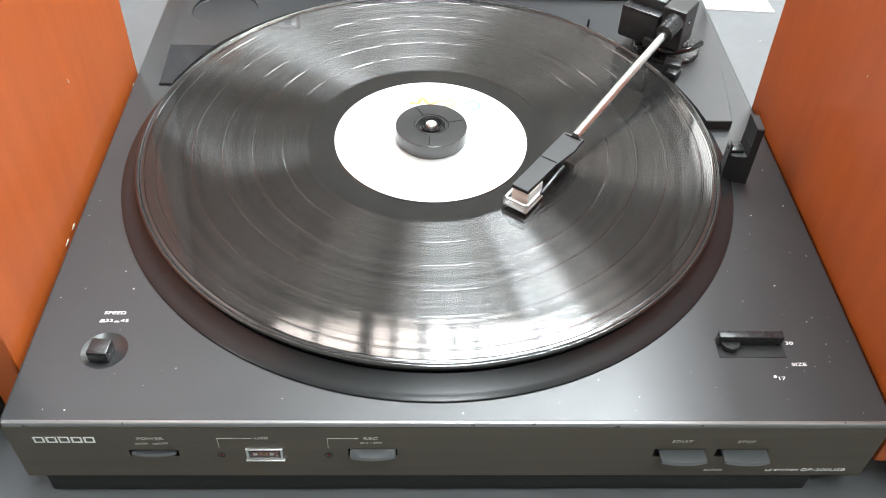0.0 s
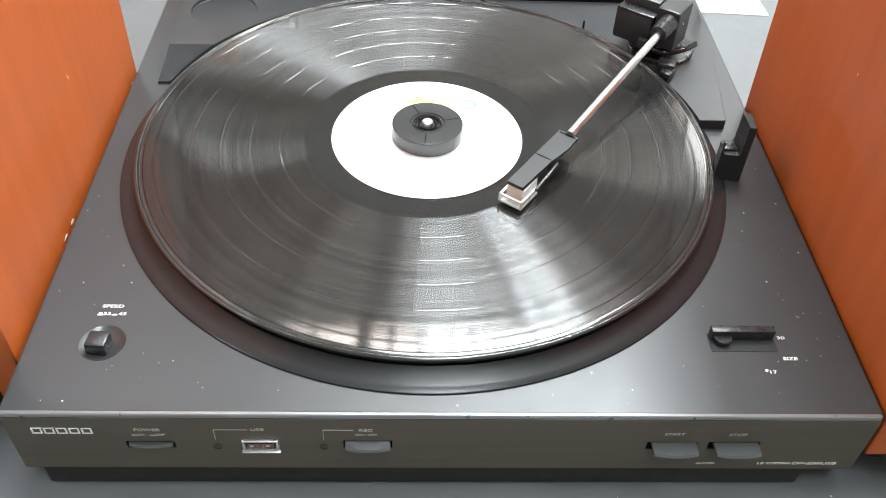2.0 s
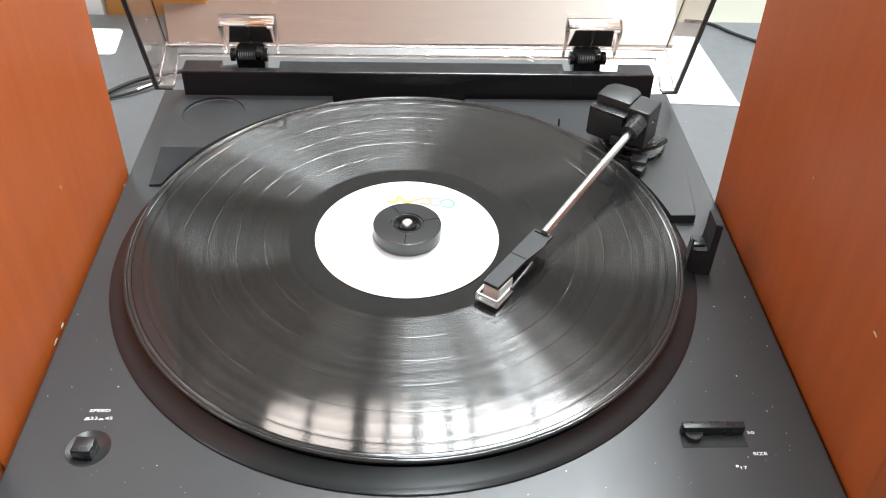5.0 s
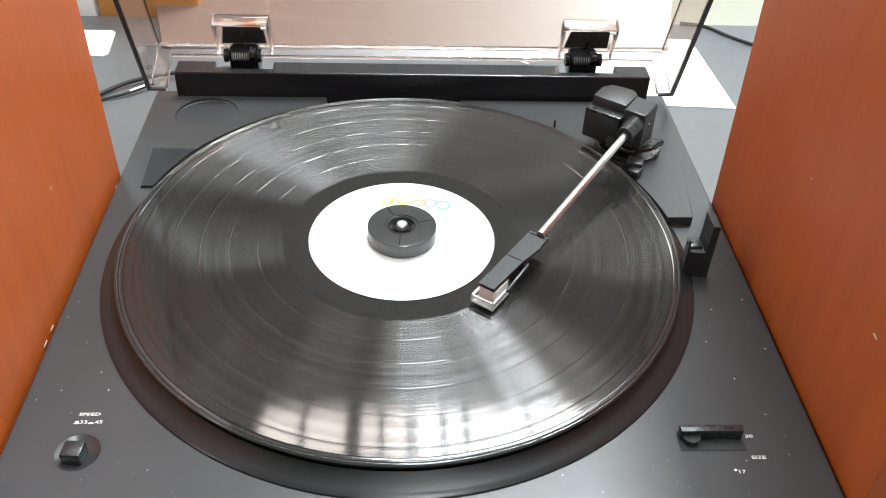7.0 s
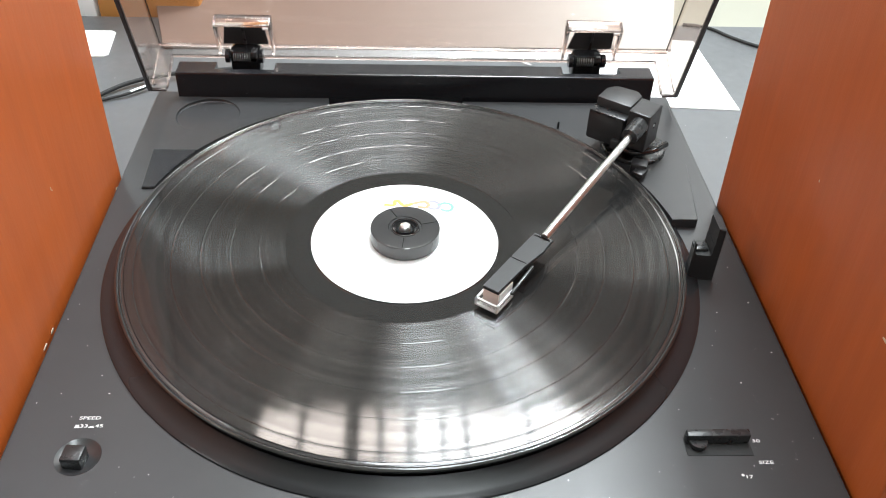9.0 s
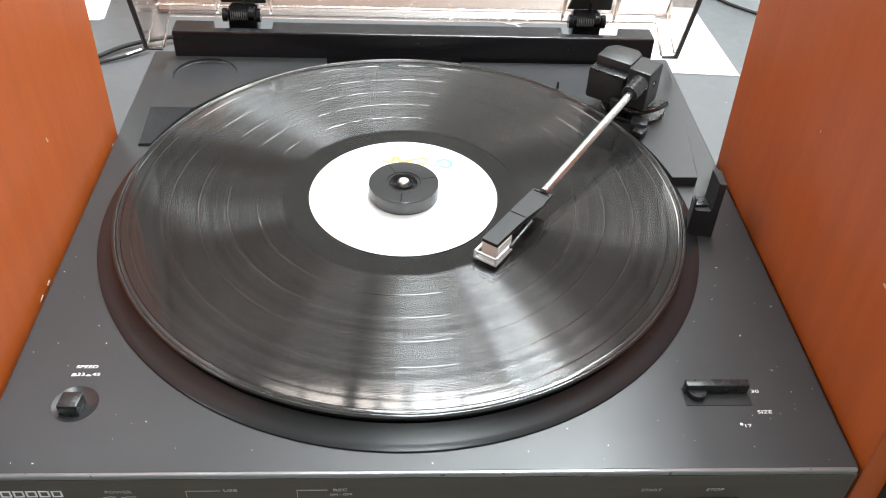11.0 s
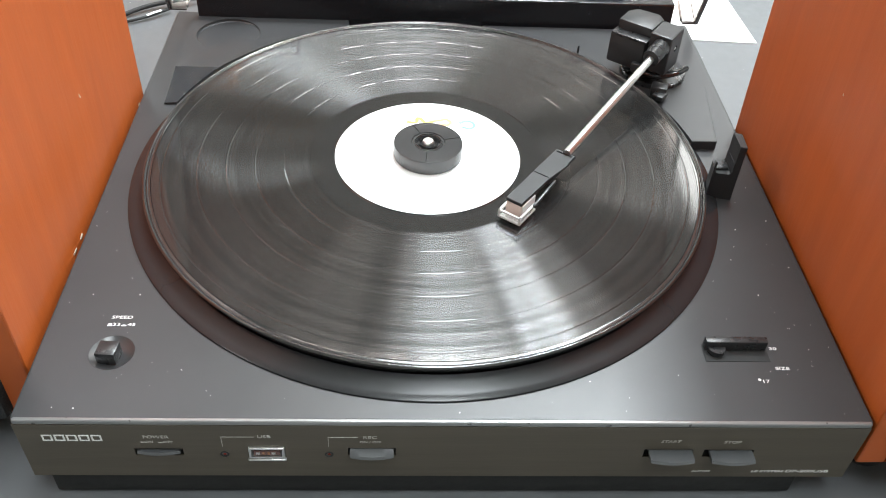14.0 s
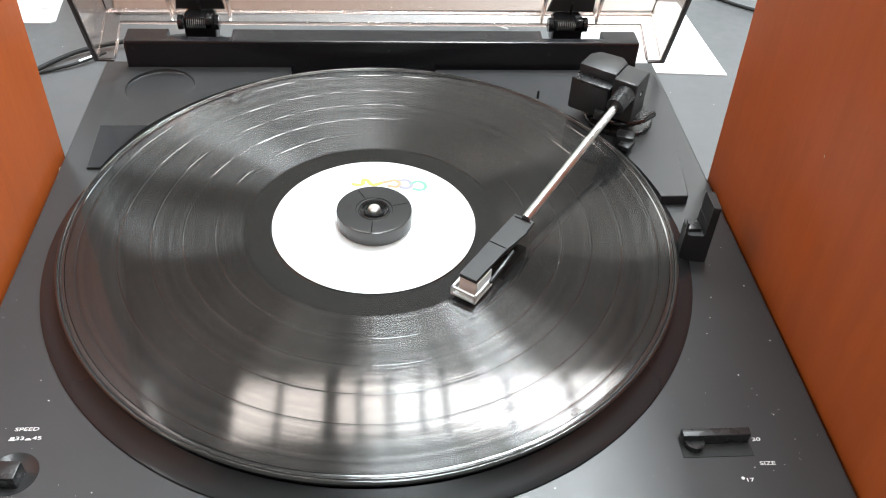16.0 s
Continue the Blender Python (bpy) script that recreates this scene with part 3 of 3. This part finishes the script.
armpart("bearing_housing", block(-0.003, 0.0225, 0.0095, 0.0335, -0.0205, 0.0000, 0.0020), MATT, PIVOT, "black stepped housing")
armpart("housing_cap", prism([(0.004, 0.0092), (0.021, 0.0092), (0.0255, 0.014), (0.0240, 0.028), (0.018, 0.0322), (0.004, 0.0322)], -0.008, 0.0062, 0.0015), MATT, PIVOT)
armpart("housing_seam", block(-0.0034, 0.0040, 0.0090, 0.0325, -0.0012, 0.0004, 0.0003), SATIN, PIVOT)
armpart("housing_foot", block(-0.0062, -0.0025, 0.0095, 0.0150, -0.0200, -0.0140, 0.0006), MATT, PIVOT)
armpart("rear_link", block(0.010, 0.0235, 0.0000, 0.0105, -0.018, 0.0030, 0.0012), MATT, PIVOT)
part("arm_pedestal", lathe([(0, ARM), (0.0205, ARM), (0.0205, ARM + 0.0022), (0.0198, ARM + 0.0028), (0.013, ARM + 0.0040), (0.012, ARM + 0.0070), (0, ARM + 0.0070)], 64, (0.1465, 0.1010, 0)), SATIN, tt)
lift = part("lift_arm", tube([(0.1330, 0.0865, 0.0655), (0.1420, 0.0795, 0.0660), (0.1530, 0.0815, 0.0665), (0.1640, 0.0905, 0.0655)], 0.0020), GLOSS, tt, "curved lift lever")
part("lift_block", block(-0.005, 0.005, -0.0035, 0.0045, 0.0, 0.0080, 0.0010), MATT, tt).matrix_basis = pose(0.1440, 0.0728, ARM - 0.0002, 0, 0, -20)
part("lift_guard", block(-0.0035, 0.0035, -0.0075, 0.0015, 0.0, 0.0035, 0.0008), SATIN, tt).matrix_basis = pose(0.1455, 0.0700, ARM + 0.0020, 0, 0, -38)

# headshell and cartridge, in the arm's own direction
hdir = Vector((0.0715 - 0.0410, -0.0158 + 0.0575, 0)).normalized()
HYAW = math.degrees(math.atan2(hdir.y, hdir.x))
HEAD = Vector((0.0416, -0.0537, 0.0727))
def headpart(name, bm, material, parent, label=""):
    return part(name, moved(bm, pose(*HEAD, 0, 0, HYAW)), material, parent, label)
shell = headpart("headshell", prism([(0, -0.0046), (0.0262, -0.0048), (0.0300, -0.0056), (0.0425, -0.0074), (0.0440, -0.0062), (0.0520, -0.0068), (0.0520, 0.0046), (0.0255, 0.0046), (0, 0.0046)], -0.0012, 0.0008, 0.0003, 1), MATT, arm, "flat black headshell")
headpart("seam", block(0.0268, 0.0272, -0.0046, 0.0046, 0.0006, 0.0010), GLOSS, shell)
headpart("rear_slot", block(0.0494, 0.0504, -0.0056, 0.0034, 0.0004, 0.00095), GLOSS, shell)
headpart("neck", block(0.0300, 0.0530, -0.0040, 0.0040, -0.0065, -0.0013, 0.0008), MATT, shell)
fin = block(0.004, 0.0255, -0.0007, 0.0007, -0.0010, 0.0010, 0.0003)
moved(fin, pose(0.004, -0.0075, -0.0050, 0, -8, 0))
headpart("finger_lift", fin, SATIN, shell)
cart = headpart("cartridge", block(0.0004, 0.0120, -0.0044, 0.0044, -0.0090, -0.0013, 0.0004), PINKPL, arm, "pinkish grey cartridge")
headpart("side_plate", block(0.0010, 0.0135, -0.0051, -0.0044, -0.0092, -0.0016, 0.0002), INK, cart, "white side plate")
guard = carve(finish(block(-0.0030, 0.0125, -0.0062, 0.0062, -0.0114, -0.0072, 0.0005)), [block(-0.0021, 0.0140, -0.0053, 0.0053, -0.0106, -0.0060)])
sg = headpart("stylus_guard", moved(guard, pose(0, 0, 0.0013)), THIN, cart, "clear plastic stylus guard")
edges = block(-0.0033, -0.0022, -0.0065, 0.0065, -0.0080, -0.0070)
for box in ((-0.0033, -0.0022, -0.0065, 0.0065, -0.0116, -0.0106), (-0.0033, 0.0125, -0.0065, -0.0054, -0.0080, -0.0070), (-0.0033, 0.0125, 0.0054, 0.0065, -0.0080, -0.0070), (-0.0033, -0.0022, -0.0065, -0.0054, -0.0112, -0.0075), (-0.0033, -0.0022, 0.0054, 0.0065, -0.0112, -0.0075), (-0.0033, 0.0125, -0.0065, -0.0054, -0.0116, -0.0106), (-0.0026, 0.0125, -0.0056, 0.0056, -0.0115, -0.0109)):
    block(*box, bm=edges)
headpart("guard_edge", moved(edges, pose(0, 0, 0.0013)), FROST, cart, "bright edges of the clear guard")
headpart("stylus", block(-0.0005, 0.0060, -0.0008, 0.0008, -0.0116, -0.0104, 0.0002), MATT, cart)

# ---- lid ----
LEAN_S, ORIGIN = Vector((0, -0.350, 0.937)), Vector((0, 0.1565, 0.0622))
LID = Matrix.Translation(ORIGIN) @ Matrix(((1, 0, 0, 0), (0, 0.937, -0.350, 0), (0, 0.350, 0.937, 0), (0, 0, 0, 1)))
T, DEEP, LONG = 0.0024, 0.0415, 0.330
lid = part("lid", moved(block(XL, XR, DEEP - T, DEEP, 0.0, LONG, 0.0006), LID), SMOKE, tt, "open smoked clear acrylic lid")
def lidpart(name, bm, material=SMOKE, label=""):
    ob = part(name, moved(bm, LID), material, lid, label)
    ob.visible_shadow = material not in (SMOKE, SMOKE_DULL, PINK_EDGE)
    return ob
lid.visible_shadow = False
for x0, x1 in ((XL, XL + T), (XR - T, XR)):
    lidpart("side_wall", block(x0, x1, 0.0012, DEEP - T - 0.0002, 0.0, LONG))
    lidpart("rim", block(x0 - 0.0003, x1 + 0.0003, -0.0012, 0.0010, 0.0, LONG, 0.0004), SMOKE_EDGE, "dark smoked rim")
lidpart("front_wall", block(XL + T, XR - T, 0.0, DEEP - T - 0.0002, LONG - T, LONG))
lidpart("back_wall", block(XL + T, XL + 0.0120, 0.0012, DEEP - T - 0.0002, 0.0, T))
lidpart("back_wall", block(XR - 0.0110, XR - T, 0.0012, DEEP - T - 0.0002, 0.0, T))
lidpart("back_wall", block(XL + 0.0120, XR - 0.0110, 0.0300, DEEP - T - 0.0002, 0.0, T), SMOKE_DULL)
for x0, x1 in ((XL, XL + 0.0120), (XR - 0.0110, XR)):
    lidpart("corner_edge", block(x0, x1, -0.0012, 0.0010, -0.0004, 0.0010, 0.0004), SMOKE_EDGE)
lidpart("notch_edge", block(XL + 0.0120, XR - 0.0110, 0.0288, 0.0299, -0.0002, T, 0.0003), PINK_EDGE, "pale polished edge")
lidpart("notch_edge", block(XL + 0.0117, XL + 0.0129, 0.001, 0.0290, -0.0002, T, 0.0003), PINK_EDGE)
lidpart("notch_edge", block(XR - 0.0119, XR - 0.0107, 0.001, 0.0290, -0.0002, T, 0.0003), PINK_EDGE)
lidpart("inner_edge", block(XL + 0.003, XR - 0.003, DEEP - 2 * T - 0.0008, DEEP - T - 0.0003, T + 0.0002, T + 0.0010, 0.0003), PINK_EDGE)
for x0 in (XL + T, XR - T - 0.0008):
    lidpart("corner_line", block(x0, x0 + 0.0008, 0.0015, DEEP - T - 0.0004, T + 0.0001, T + 0.0009, 0.0003), PINK_EDGE)
    lidpart("corner_line", block(x0, x0 + 0.0008, DEEP - T - 0.0010, DEEP - T - 0.0003, T + 0.0012, LONG - T, 0.0003), SMOKE_EDGE)
for cx in (-0.108, 0.1285):
    a, b = cx - 0.0192, cx + 0.0188
    lidpart("hinge_pocket", block(a, b, 0.0290, DEEP - T - 0.0003, 0.0296, 0.0314, 0.0004), PINK_EDGE, "clear moulded pocket")
    lidpart("pocket_wall", block(a, a + 0.0018, 0.0290, DEEP - T - 0.0005, 0.0026, 0.0294, 0.0004), PINK_EDGE)
    lidpart("pocket_wall", block(b - 0.0018, b, 0.0290, DEEP - T - 0.0005, 0.0026, 0.0294, 0.0004), PINK_EDGE)
    lidpart("pocket_boss", rod((b - 0.0055, 0.0310, 0.0272), (b - 0.0020, 0.0310, 0.0272), 0.0014, 14), FROST, "clear moulded boss")
    lidpart("hinge_plate", moved(prism([(-0.0155, 0.0100), (0.0150, 0.0100), (0.0140, 0.0272), (-0.0125, 0.0272)], -0.0345, -0.0325, 0.0004, 1), pose(cx, 0, 0, 90, 0, 0)), MATT, "black plate")
    lidpart("plate_rib", block(cx - 0.0010, cx + 0.0004, 0.0312, 0.0324, 0.0105, 0.0270, 0.0003), SATIN)
    hx = cx if cx < 0 else cx - 0.0026
    frame_body = carve(finish(block(hx - 0.0100, hx + 0.0100, 0.1725, 0.1860, 0.0642, 0.0830, 0.0022)), [block(hx - 0.0080, hx + 0.0072, 0.160, 0.1780, 0.0758, 0.0812), block(hx - 0.0005, hx + 0.0060, 0.160, 0.19, 0.0664, 0.0694, 0.0008)])
    hinge = part("hinge", frame_body, GLOSS, tt, "black spring hinge with an open frame")
    part("hinge_barrel", rod((hx - 0.0105, 0.1752, 0.0785), (hx + 0.0105, 0.1752, 0.0785), 0.0021, 24), SATIN, hinge)
    ring = finish(lathe([(0.0022, -0.0003), (0.0031, 0), (0.0022, 0.0003)], 24))
    for k in range(10):
        coil = part("spring_coil", ring, STEEL, hinge)
        coil.matrix_basis = pose(hx - 0.0072 + 0.0012 * k, 0.1722, 0.0790, 0, 90, 0)
    for x in (hx - 0.0122, hx + 0.0104):
        part("hinge_cap", rod((x - 0.0008, 0.1750, 0.0785), (x + 0.0018, 0.1750, 0.0785), 0.0046, 24), GLOSS, hinge)
    part("hinge_lug", block(hx + 0.0045, hx + 0.0085, 0.1705, 0.1785, 0.0786, 0.0836, 0.0010), SATIN, hinge)

# ---- record, its label and the puck ----
gaps = (0.0781, 0.0933, 0.1084, 0.1236, 0.1415)
prof = [(0, REC - 0.0022), (0.1466, REC - 0.0022), (0.1466, REC - 0.0003)]
for r in reversed(gaps):
    prof += [(r + 0.00055, REC - 0.0003), (r + 0.0002, REC - 0.00042), (r - 0.0002, REC - 0.00042), (r - 0.00055, REC - 0.0003)]
prof += [(0.0640, REC - 0.0003), (0.0636, REC - 0.0008), (0.0512, REC - 0.0008), (0.0508, REC), (0, REC)]
record = tagged(part("record", finish(lathe(prof, 256), 4), VINYL, None), "black vinyl record lying on the platter", "record")
def bead(r0, r1, z, h, n=8):
    """Points of a low rounded ridge between two radii, from outside in."""
    return [((r0 + r1) / 2 + (r1 - r0) / 2 * math.cos(math.pi * k / n), z + h * math.sin(math.pi * k / n)) for k in range(n + 1)]

part("run_out", finish(lathe([(0.0638, REC - 0.0009), (0.0638, REC - 0.00035), (0.0604, REC - 0.00036), (0.0515, REC - 0.0003), (0.0508, REC + 0.00005), (0.0505, REC + 0.00005), (0.0505, REC - 0.0009)], 192, closed=True), 4), RUNOUT, record, "smooth glossy run-out band")
rim = [(0.1463, REC - 0.0022), (0.1495, REC - 0.0022), (0.1503, REC - 0.0019), (0.1507, REC - 0.0012)] + bead(0.1486, 0.1508, REC - 0.0007, 0.0012) + bead(0.1477, 0.1487, REC - 0.0004, 0.0004) + [(0.1470, REC - 0.0003), (0.1463, REC - 0.0003)]
part("rim", finish(lathe(rim, 256, closed=True), 60), RIM, record, "glossy rounded rim")
def printed(name, pts, r, material):
    c, d = 1.15 * math.cos(radians(-34)), 1.15 * math.sin(radians(-34))
    me = tube([(x * c - y * d, x * d + y * c, REC + 0.0007) for x, y in pts], r)
    for v in me.vertices:
        v.co.z = REC + 0.00045 + (v.co.z - REC - 0.0007) * 0.05
    return part(name, me, material, lab_ob)
lab_ob = part("label", lathe([(0, REC + 0.0001), (0.0506, REC + 0.0001), (0.0506, REC + 0.0003), (0.0503, REC + 0.0004), (0, REC + 0.0004)], 128), LABEL, record, "white paper label")
printed("print_mark", [(-0.0235, 0.0165), (-0.0195, 0.0190), (-0.0205, 0.0225), (-0.0150, 0.0215), (-0.0125, 0.0250)], 0.0011, YELLOW)
printed("print_mark", [(-0.0150, 0.0215), (-0.0110, 0.0270), (-0.0075, 0.0300), (-0.0050, 0.0270), (-0.0090, 0.0245)], 0.0010, ORANGE)
printed("print_mark", [(-0.0075, 0.0300), (-0.0035, 0.0330), (0.0000, 0.0300), (-0.0030, 0.0270), (-0.0060, 0.0290)], 0.0009, LILAC)
printed("print_mark", [(-0.0015, 0.0310), (0.0010, 0.0350), (0.0050, 0.0345), (0.0055, 0.0305), (0.0015, 0.0290)], 0.0009, GREEN)

puck = thing("record_puck", "round glossy black puck set on the spindle", "record weight", at=(0, 0, REC + 0.0004))
H = 0.0084
part("body", lathe([(0, 0), (0.0183, 0), (0.0187, 0.0006), (0.0187, H - 0.0009), (0.01855, H - 0.00035), (0.0181, H - 0.00005), (0.0177, H), (0.0092, H), (0.0089, H - 0.0006), (0.0080, H - 0.0006), (0.0077, H), (0.0066, H), (0.0060, H - 0.0020), (0, H - 0.0020)], 96), PUCK, puck)
for a in (15, 118, 265):
    part("radial_groove", moved(block(0.0095, 0.0178, -0.0002, 0.0002, H - 0.0002, H + 0.00008), pose(0, 0, 0, 0, 0, a)), GLOSS, puck)
part("top_ring", lathe([(0.0066, H - 0.0002), (0.0070, H + 0.0004), (0.0075, H - 0.0002)], 64), GLOSS, puck)
part("collar", lathe([(0.0044, H - 0.002), (0.0052, H - 0.002), (0.0052, H - 0.0004), (0.0044, H - 0.0004)], 48, closed=True), GLOSS, puck)
part("spindle_tip", lathe([(0.0034, H - 0.003), (0.0034, H - 0.0004), (0.0028, H + 0.0010), (0.0015, H + 0.0019), (0, H + 0.0022)], 40), CHROME, puck, "shiny metal spindle tip")

# ---- speakers ----
def speaker(x_in, side, y_front, label, lean=0.0, z0=0.0160):
    """A bookshelf speaker whose inner side stands at x_in; side is +1 when it stands to the east, lean tips its top inwards."""
    w, d, h = 0.185, 0.222, 0.33
    ob = thing("bookshelf_speaker", label, "speaker", "speaker pair", (x_in, y_front, TABLE))
    zb = z0 - TABLE
    tip = pose(0, 0, zb, 0, -side * lean, 0)
    xs = lambda a, b: (min(side * a, side * b), max(side * a, side * b))
    def board(name, material, box, bev, text=""):
        return part(name, moved(block(*box, bev), tip), material, ob, text)
    recess = block(*xs(0.0127, w - 0.0127), -0.01, 0.0158, 0.0012, h - 0.0012)
    part("cabinet", moved(carve(finish(block(*xs(0, w), 0, d, 0, h, 0.0012)), [recess]), tip), VENEER_L, ob)
    board("grille", CLOTH, (*xs(0.0130, w - 0.0130), -0.006, 0.0157, 0.0015, h - 0.002), 0.003, "dark woven grille cloth")
    for fx in (0.022, w - 0.022):
        top = zb + fx * math.tan(radians(lean)) + 0.0004
        for fy in (0.025, d - 0.025):
            part("foot", lathe([(0, 0), (0.010, 0), (0.011, 0.002), (0.011, top), (0, top)], 24, (side * fx, fy, 0)), RUBBER, ob)
    return ob

def chips(ob, face, spots, lean=0.0, foot=0.0):
    """Pale chips in the veneer of the inner side."""
    for y, z, ly, lz in spots:
        bm = bmesh.new()
        bmesh.ops.create_icosphere(bm, subdivisions=2, radius=1.0)
        moved(bm, Matrix.Diagonal((0.00025, ly, lz, 1)))
        for v in bm.verts:
            v.co.yz *= 1 + 0.35 * noise.noise(v.co * 900)
        c = part("veneer_chip", bm, CHIP, ob, "pale chip")
        c.location = Vector((face - (z - foot) * math.tan(radians(lean)), y, z)) - ob.location

west = speaker(-0.1745, -1, -0.1412, "cherry veneer bookshelf speaker with a dark grille")
chips(west, -0.1745, ((-0.0554, 0.0465, 0.0022, 0.0011), (-0.0662, 0.0463, 0.0028, 0.0009), (0.0684, 0.0434, 0.002, 0.0018), (-0.0125, 0.1023, 0.0004, 0.0009), (-0.0118, 0.1007, 0.0006, 0.0004)))
east = speaker(0.1908, 1, -0.1690, "cherry veneer bookshelf speaker leaning towards the turntable", 1.4, 0.0195)
chips(east, 0.1908, ((0.0300, 0.0431, 0.0022, 0.0022), (0.0225, 0.0437, 0.003, 0.0012), (-0.0490, 0.1360, 0.0005, 0.0008), (-0.1330, 0.1185, 0.0018, 0.0007)), 1.4, 0.0195)

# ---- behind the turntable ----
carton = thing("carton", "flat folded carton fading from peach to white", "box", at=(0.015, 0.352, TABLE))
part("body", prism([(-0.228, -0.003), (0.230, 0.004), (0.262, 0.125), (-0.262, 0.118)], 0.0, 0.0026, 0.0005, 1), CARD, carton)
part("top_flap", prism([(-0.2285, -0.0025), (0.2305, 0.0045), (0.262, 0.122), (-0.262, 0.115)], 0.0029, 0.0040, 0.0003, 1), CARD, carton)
sheet = tagged(part("paper_sheet", prism([(0.150, 0.262), (0.279, 0.254), (0.272, 0.380), (0.150, 0.385)], TABLE, TABLE + 0.0006), PAPER, None), "white sheet of paper lying on the counter", "paper")
tag_card = tagged(part("price_card", prism([(-0.330, 0.333), (-0.262, 0.3325), (-0.258, 0.336), (-0.2620, 0.378), (-0.2660, 0.382), (-0.330, 0.382)], TABLE, TABLE + 0.001), PAPER, None), "white card with rounded corners on the counter", "card")
part("printed_line", block(-0.275, -0.266, 0.3560, 0.3572, TABLE + 0.001, TABLE + 0.0012), GREYINK, tag_card)
cable = tagged(part("cable", tube([(-0.262, 0.235, TABLE + 0.003), (-0.2455, 0.262, TABLE + 0.003), (-0.220, 0.285, TABLE + 0.004), (-0.170, 0.298, TABLE + 0.006), (-0.120, 0.300, TABLE + 0.006), (-0.08, 0.240, TABLE + 0.006)], 0.0018), RUBBER, None), "black cable lying on the counter", "cable")
cable2 = tagged(part("cable", tube([(-0.265, 0.245, TABLE + 0.002), (-0.2386, 0.2577, TABLE + 0.002), (-0.222, 0.266, TABLE + 0.003), (-0.205, 0.280, TABLE + 0.004)], 0.0012), RUBBER, None), "black cable with a metal plug", "cable")
part("plug", rod((-0.222, 0.2665, TABLE + 0.0035), (-0.212, 0.2745, TABLE + 0.0040), 0.0014, 16), CHROME, cable2)
tagged(part("cable", tube([(0.27, 0.412, TABLE + 0.002), (0.292, 0.406, TABLE + 0.002), (0.310, 0.386, TABLE + 0.002), (0.330, 0.368, TABLE + 0.002), (0.38, 0.34, TABLE + 0.002)], 0.0016), RUBBER, None), "black cable along the back of the counter", "cable")
tagged(part("wire", tube([(0.0823, 0.3517, TABLE + 0.0012), (0.0981, 0.3390, TABLE + 0.0012), (0.1126, 0.3548, TABLE + 0.0012), (0.0964, 0.3477, TABLE + 0.0012), (0.1028, 0.3348, TABLE + 0.0012), (0.1126, 0.3266, TABLE + 0.0012)], 0.0006), PAPER, None), "thin pale wire lying on the counter", "wire")
shelf = thing("wooden_cabinet", "brown wooden cabinet behind the counter", "cabinet", at=(-0.28, 0.43, Z0))
part("body", block(-0.012, 0.085, 0.0, 0.2, 0.0, 1.1, 0.004), BROWNWOOD, shelf)
part("corner_post", block(-0.30, -0.014, 0.0, 0.18, 0.0, 1.1, 0.004), PAPER, shelf, "white side panel")

# dust on the plinth
rng = random.Random(4)
bm = bmesh.new()
for _ in range(420):
    x, y, r = rng.uniform(XL + 0.004, XR - 0.004), rng.uniform(YF + 0.004, 0.15), 0.00010 + 0.00026 * rng.random() ** 3
    if x * x + y * y < 0.163 ** 2 or (y > 0.028 and abs(x) > 0.09):
        continue
    bmesh.ops.create_icosphere(bm, subdivisions=1, radius=r, matrix=Matrix.Translation((x, y, TOP + r * 0.5)) @ Matrix.Diagonal((rng.uniform(0.7, 1.8), 1, 0.6, 1)))
for _ in range(160):
    x, y, r = rng.uniform(-0.30, 0.30), rng.choice((rng.uniform(-0.215, -0.172), rng.uniform(0.19, 0.33))), 0.00012 + 0.0003 * rng.random() ** 3
    bmesh.ops.create_icosphere(bm, subdivisions=1, radius=r, matrix=Matrix.Translation((x, y, TABLE + r * 0.5)) @ Matrix.Diagonal((rng.uniform(0.7, 1.8), 1, 0.6, 1)))
tagged(part("dust", bm, DUST, None), "white specks of dust on plinth and counter", "dust", kind="stuff")
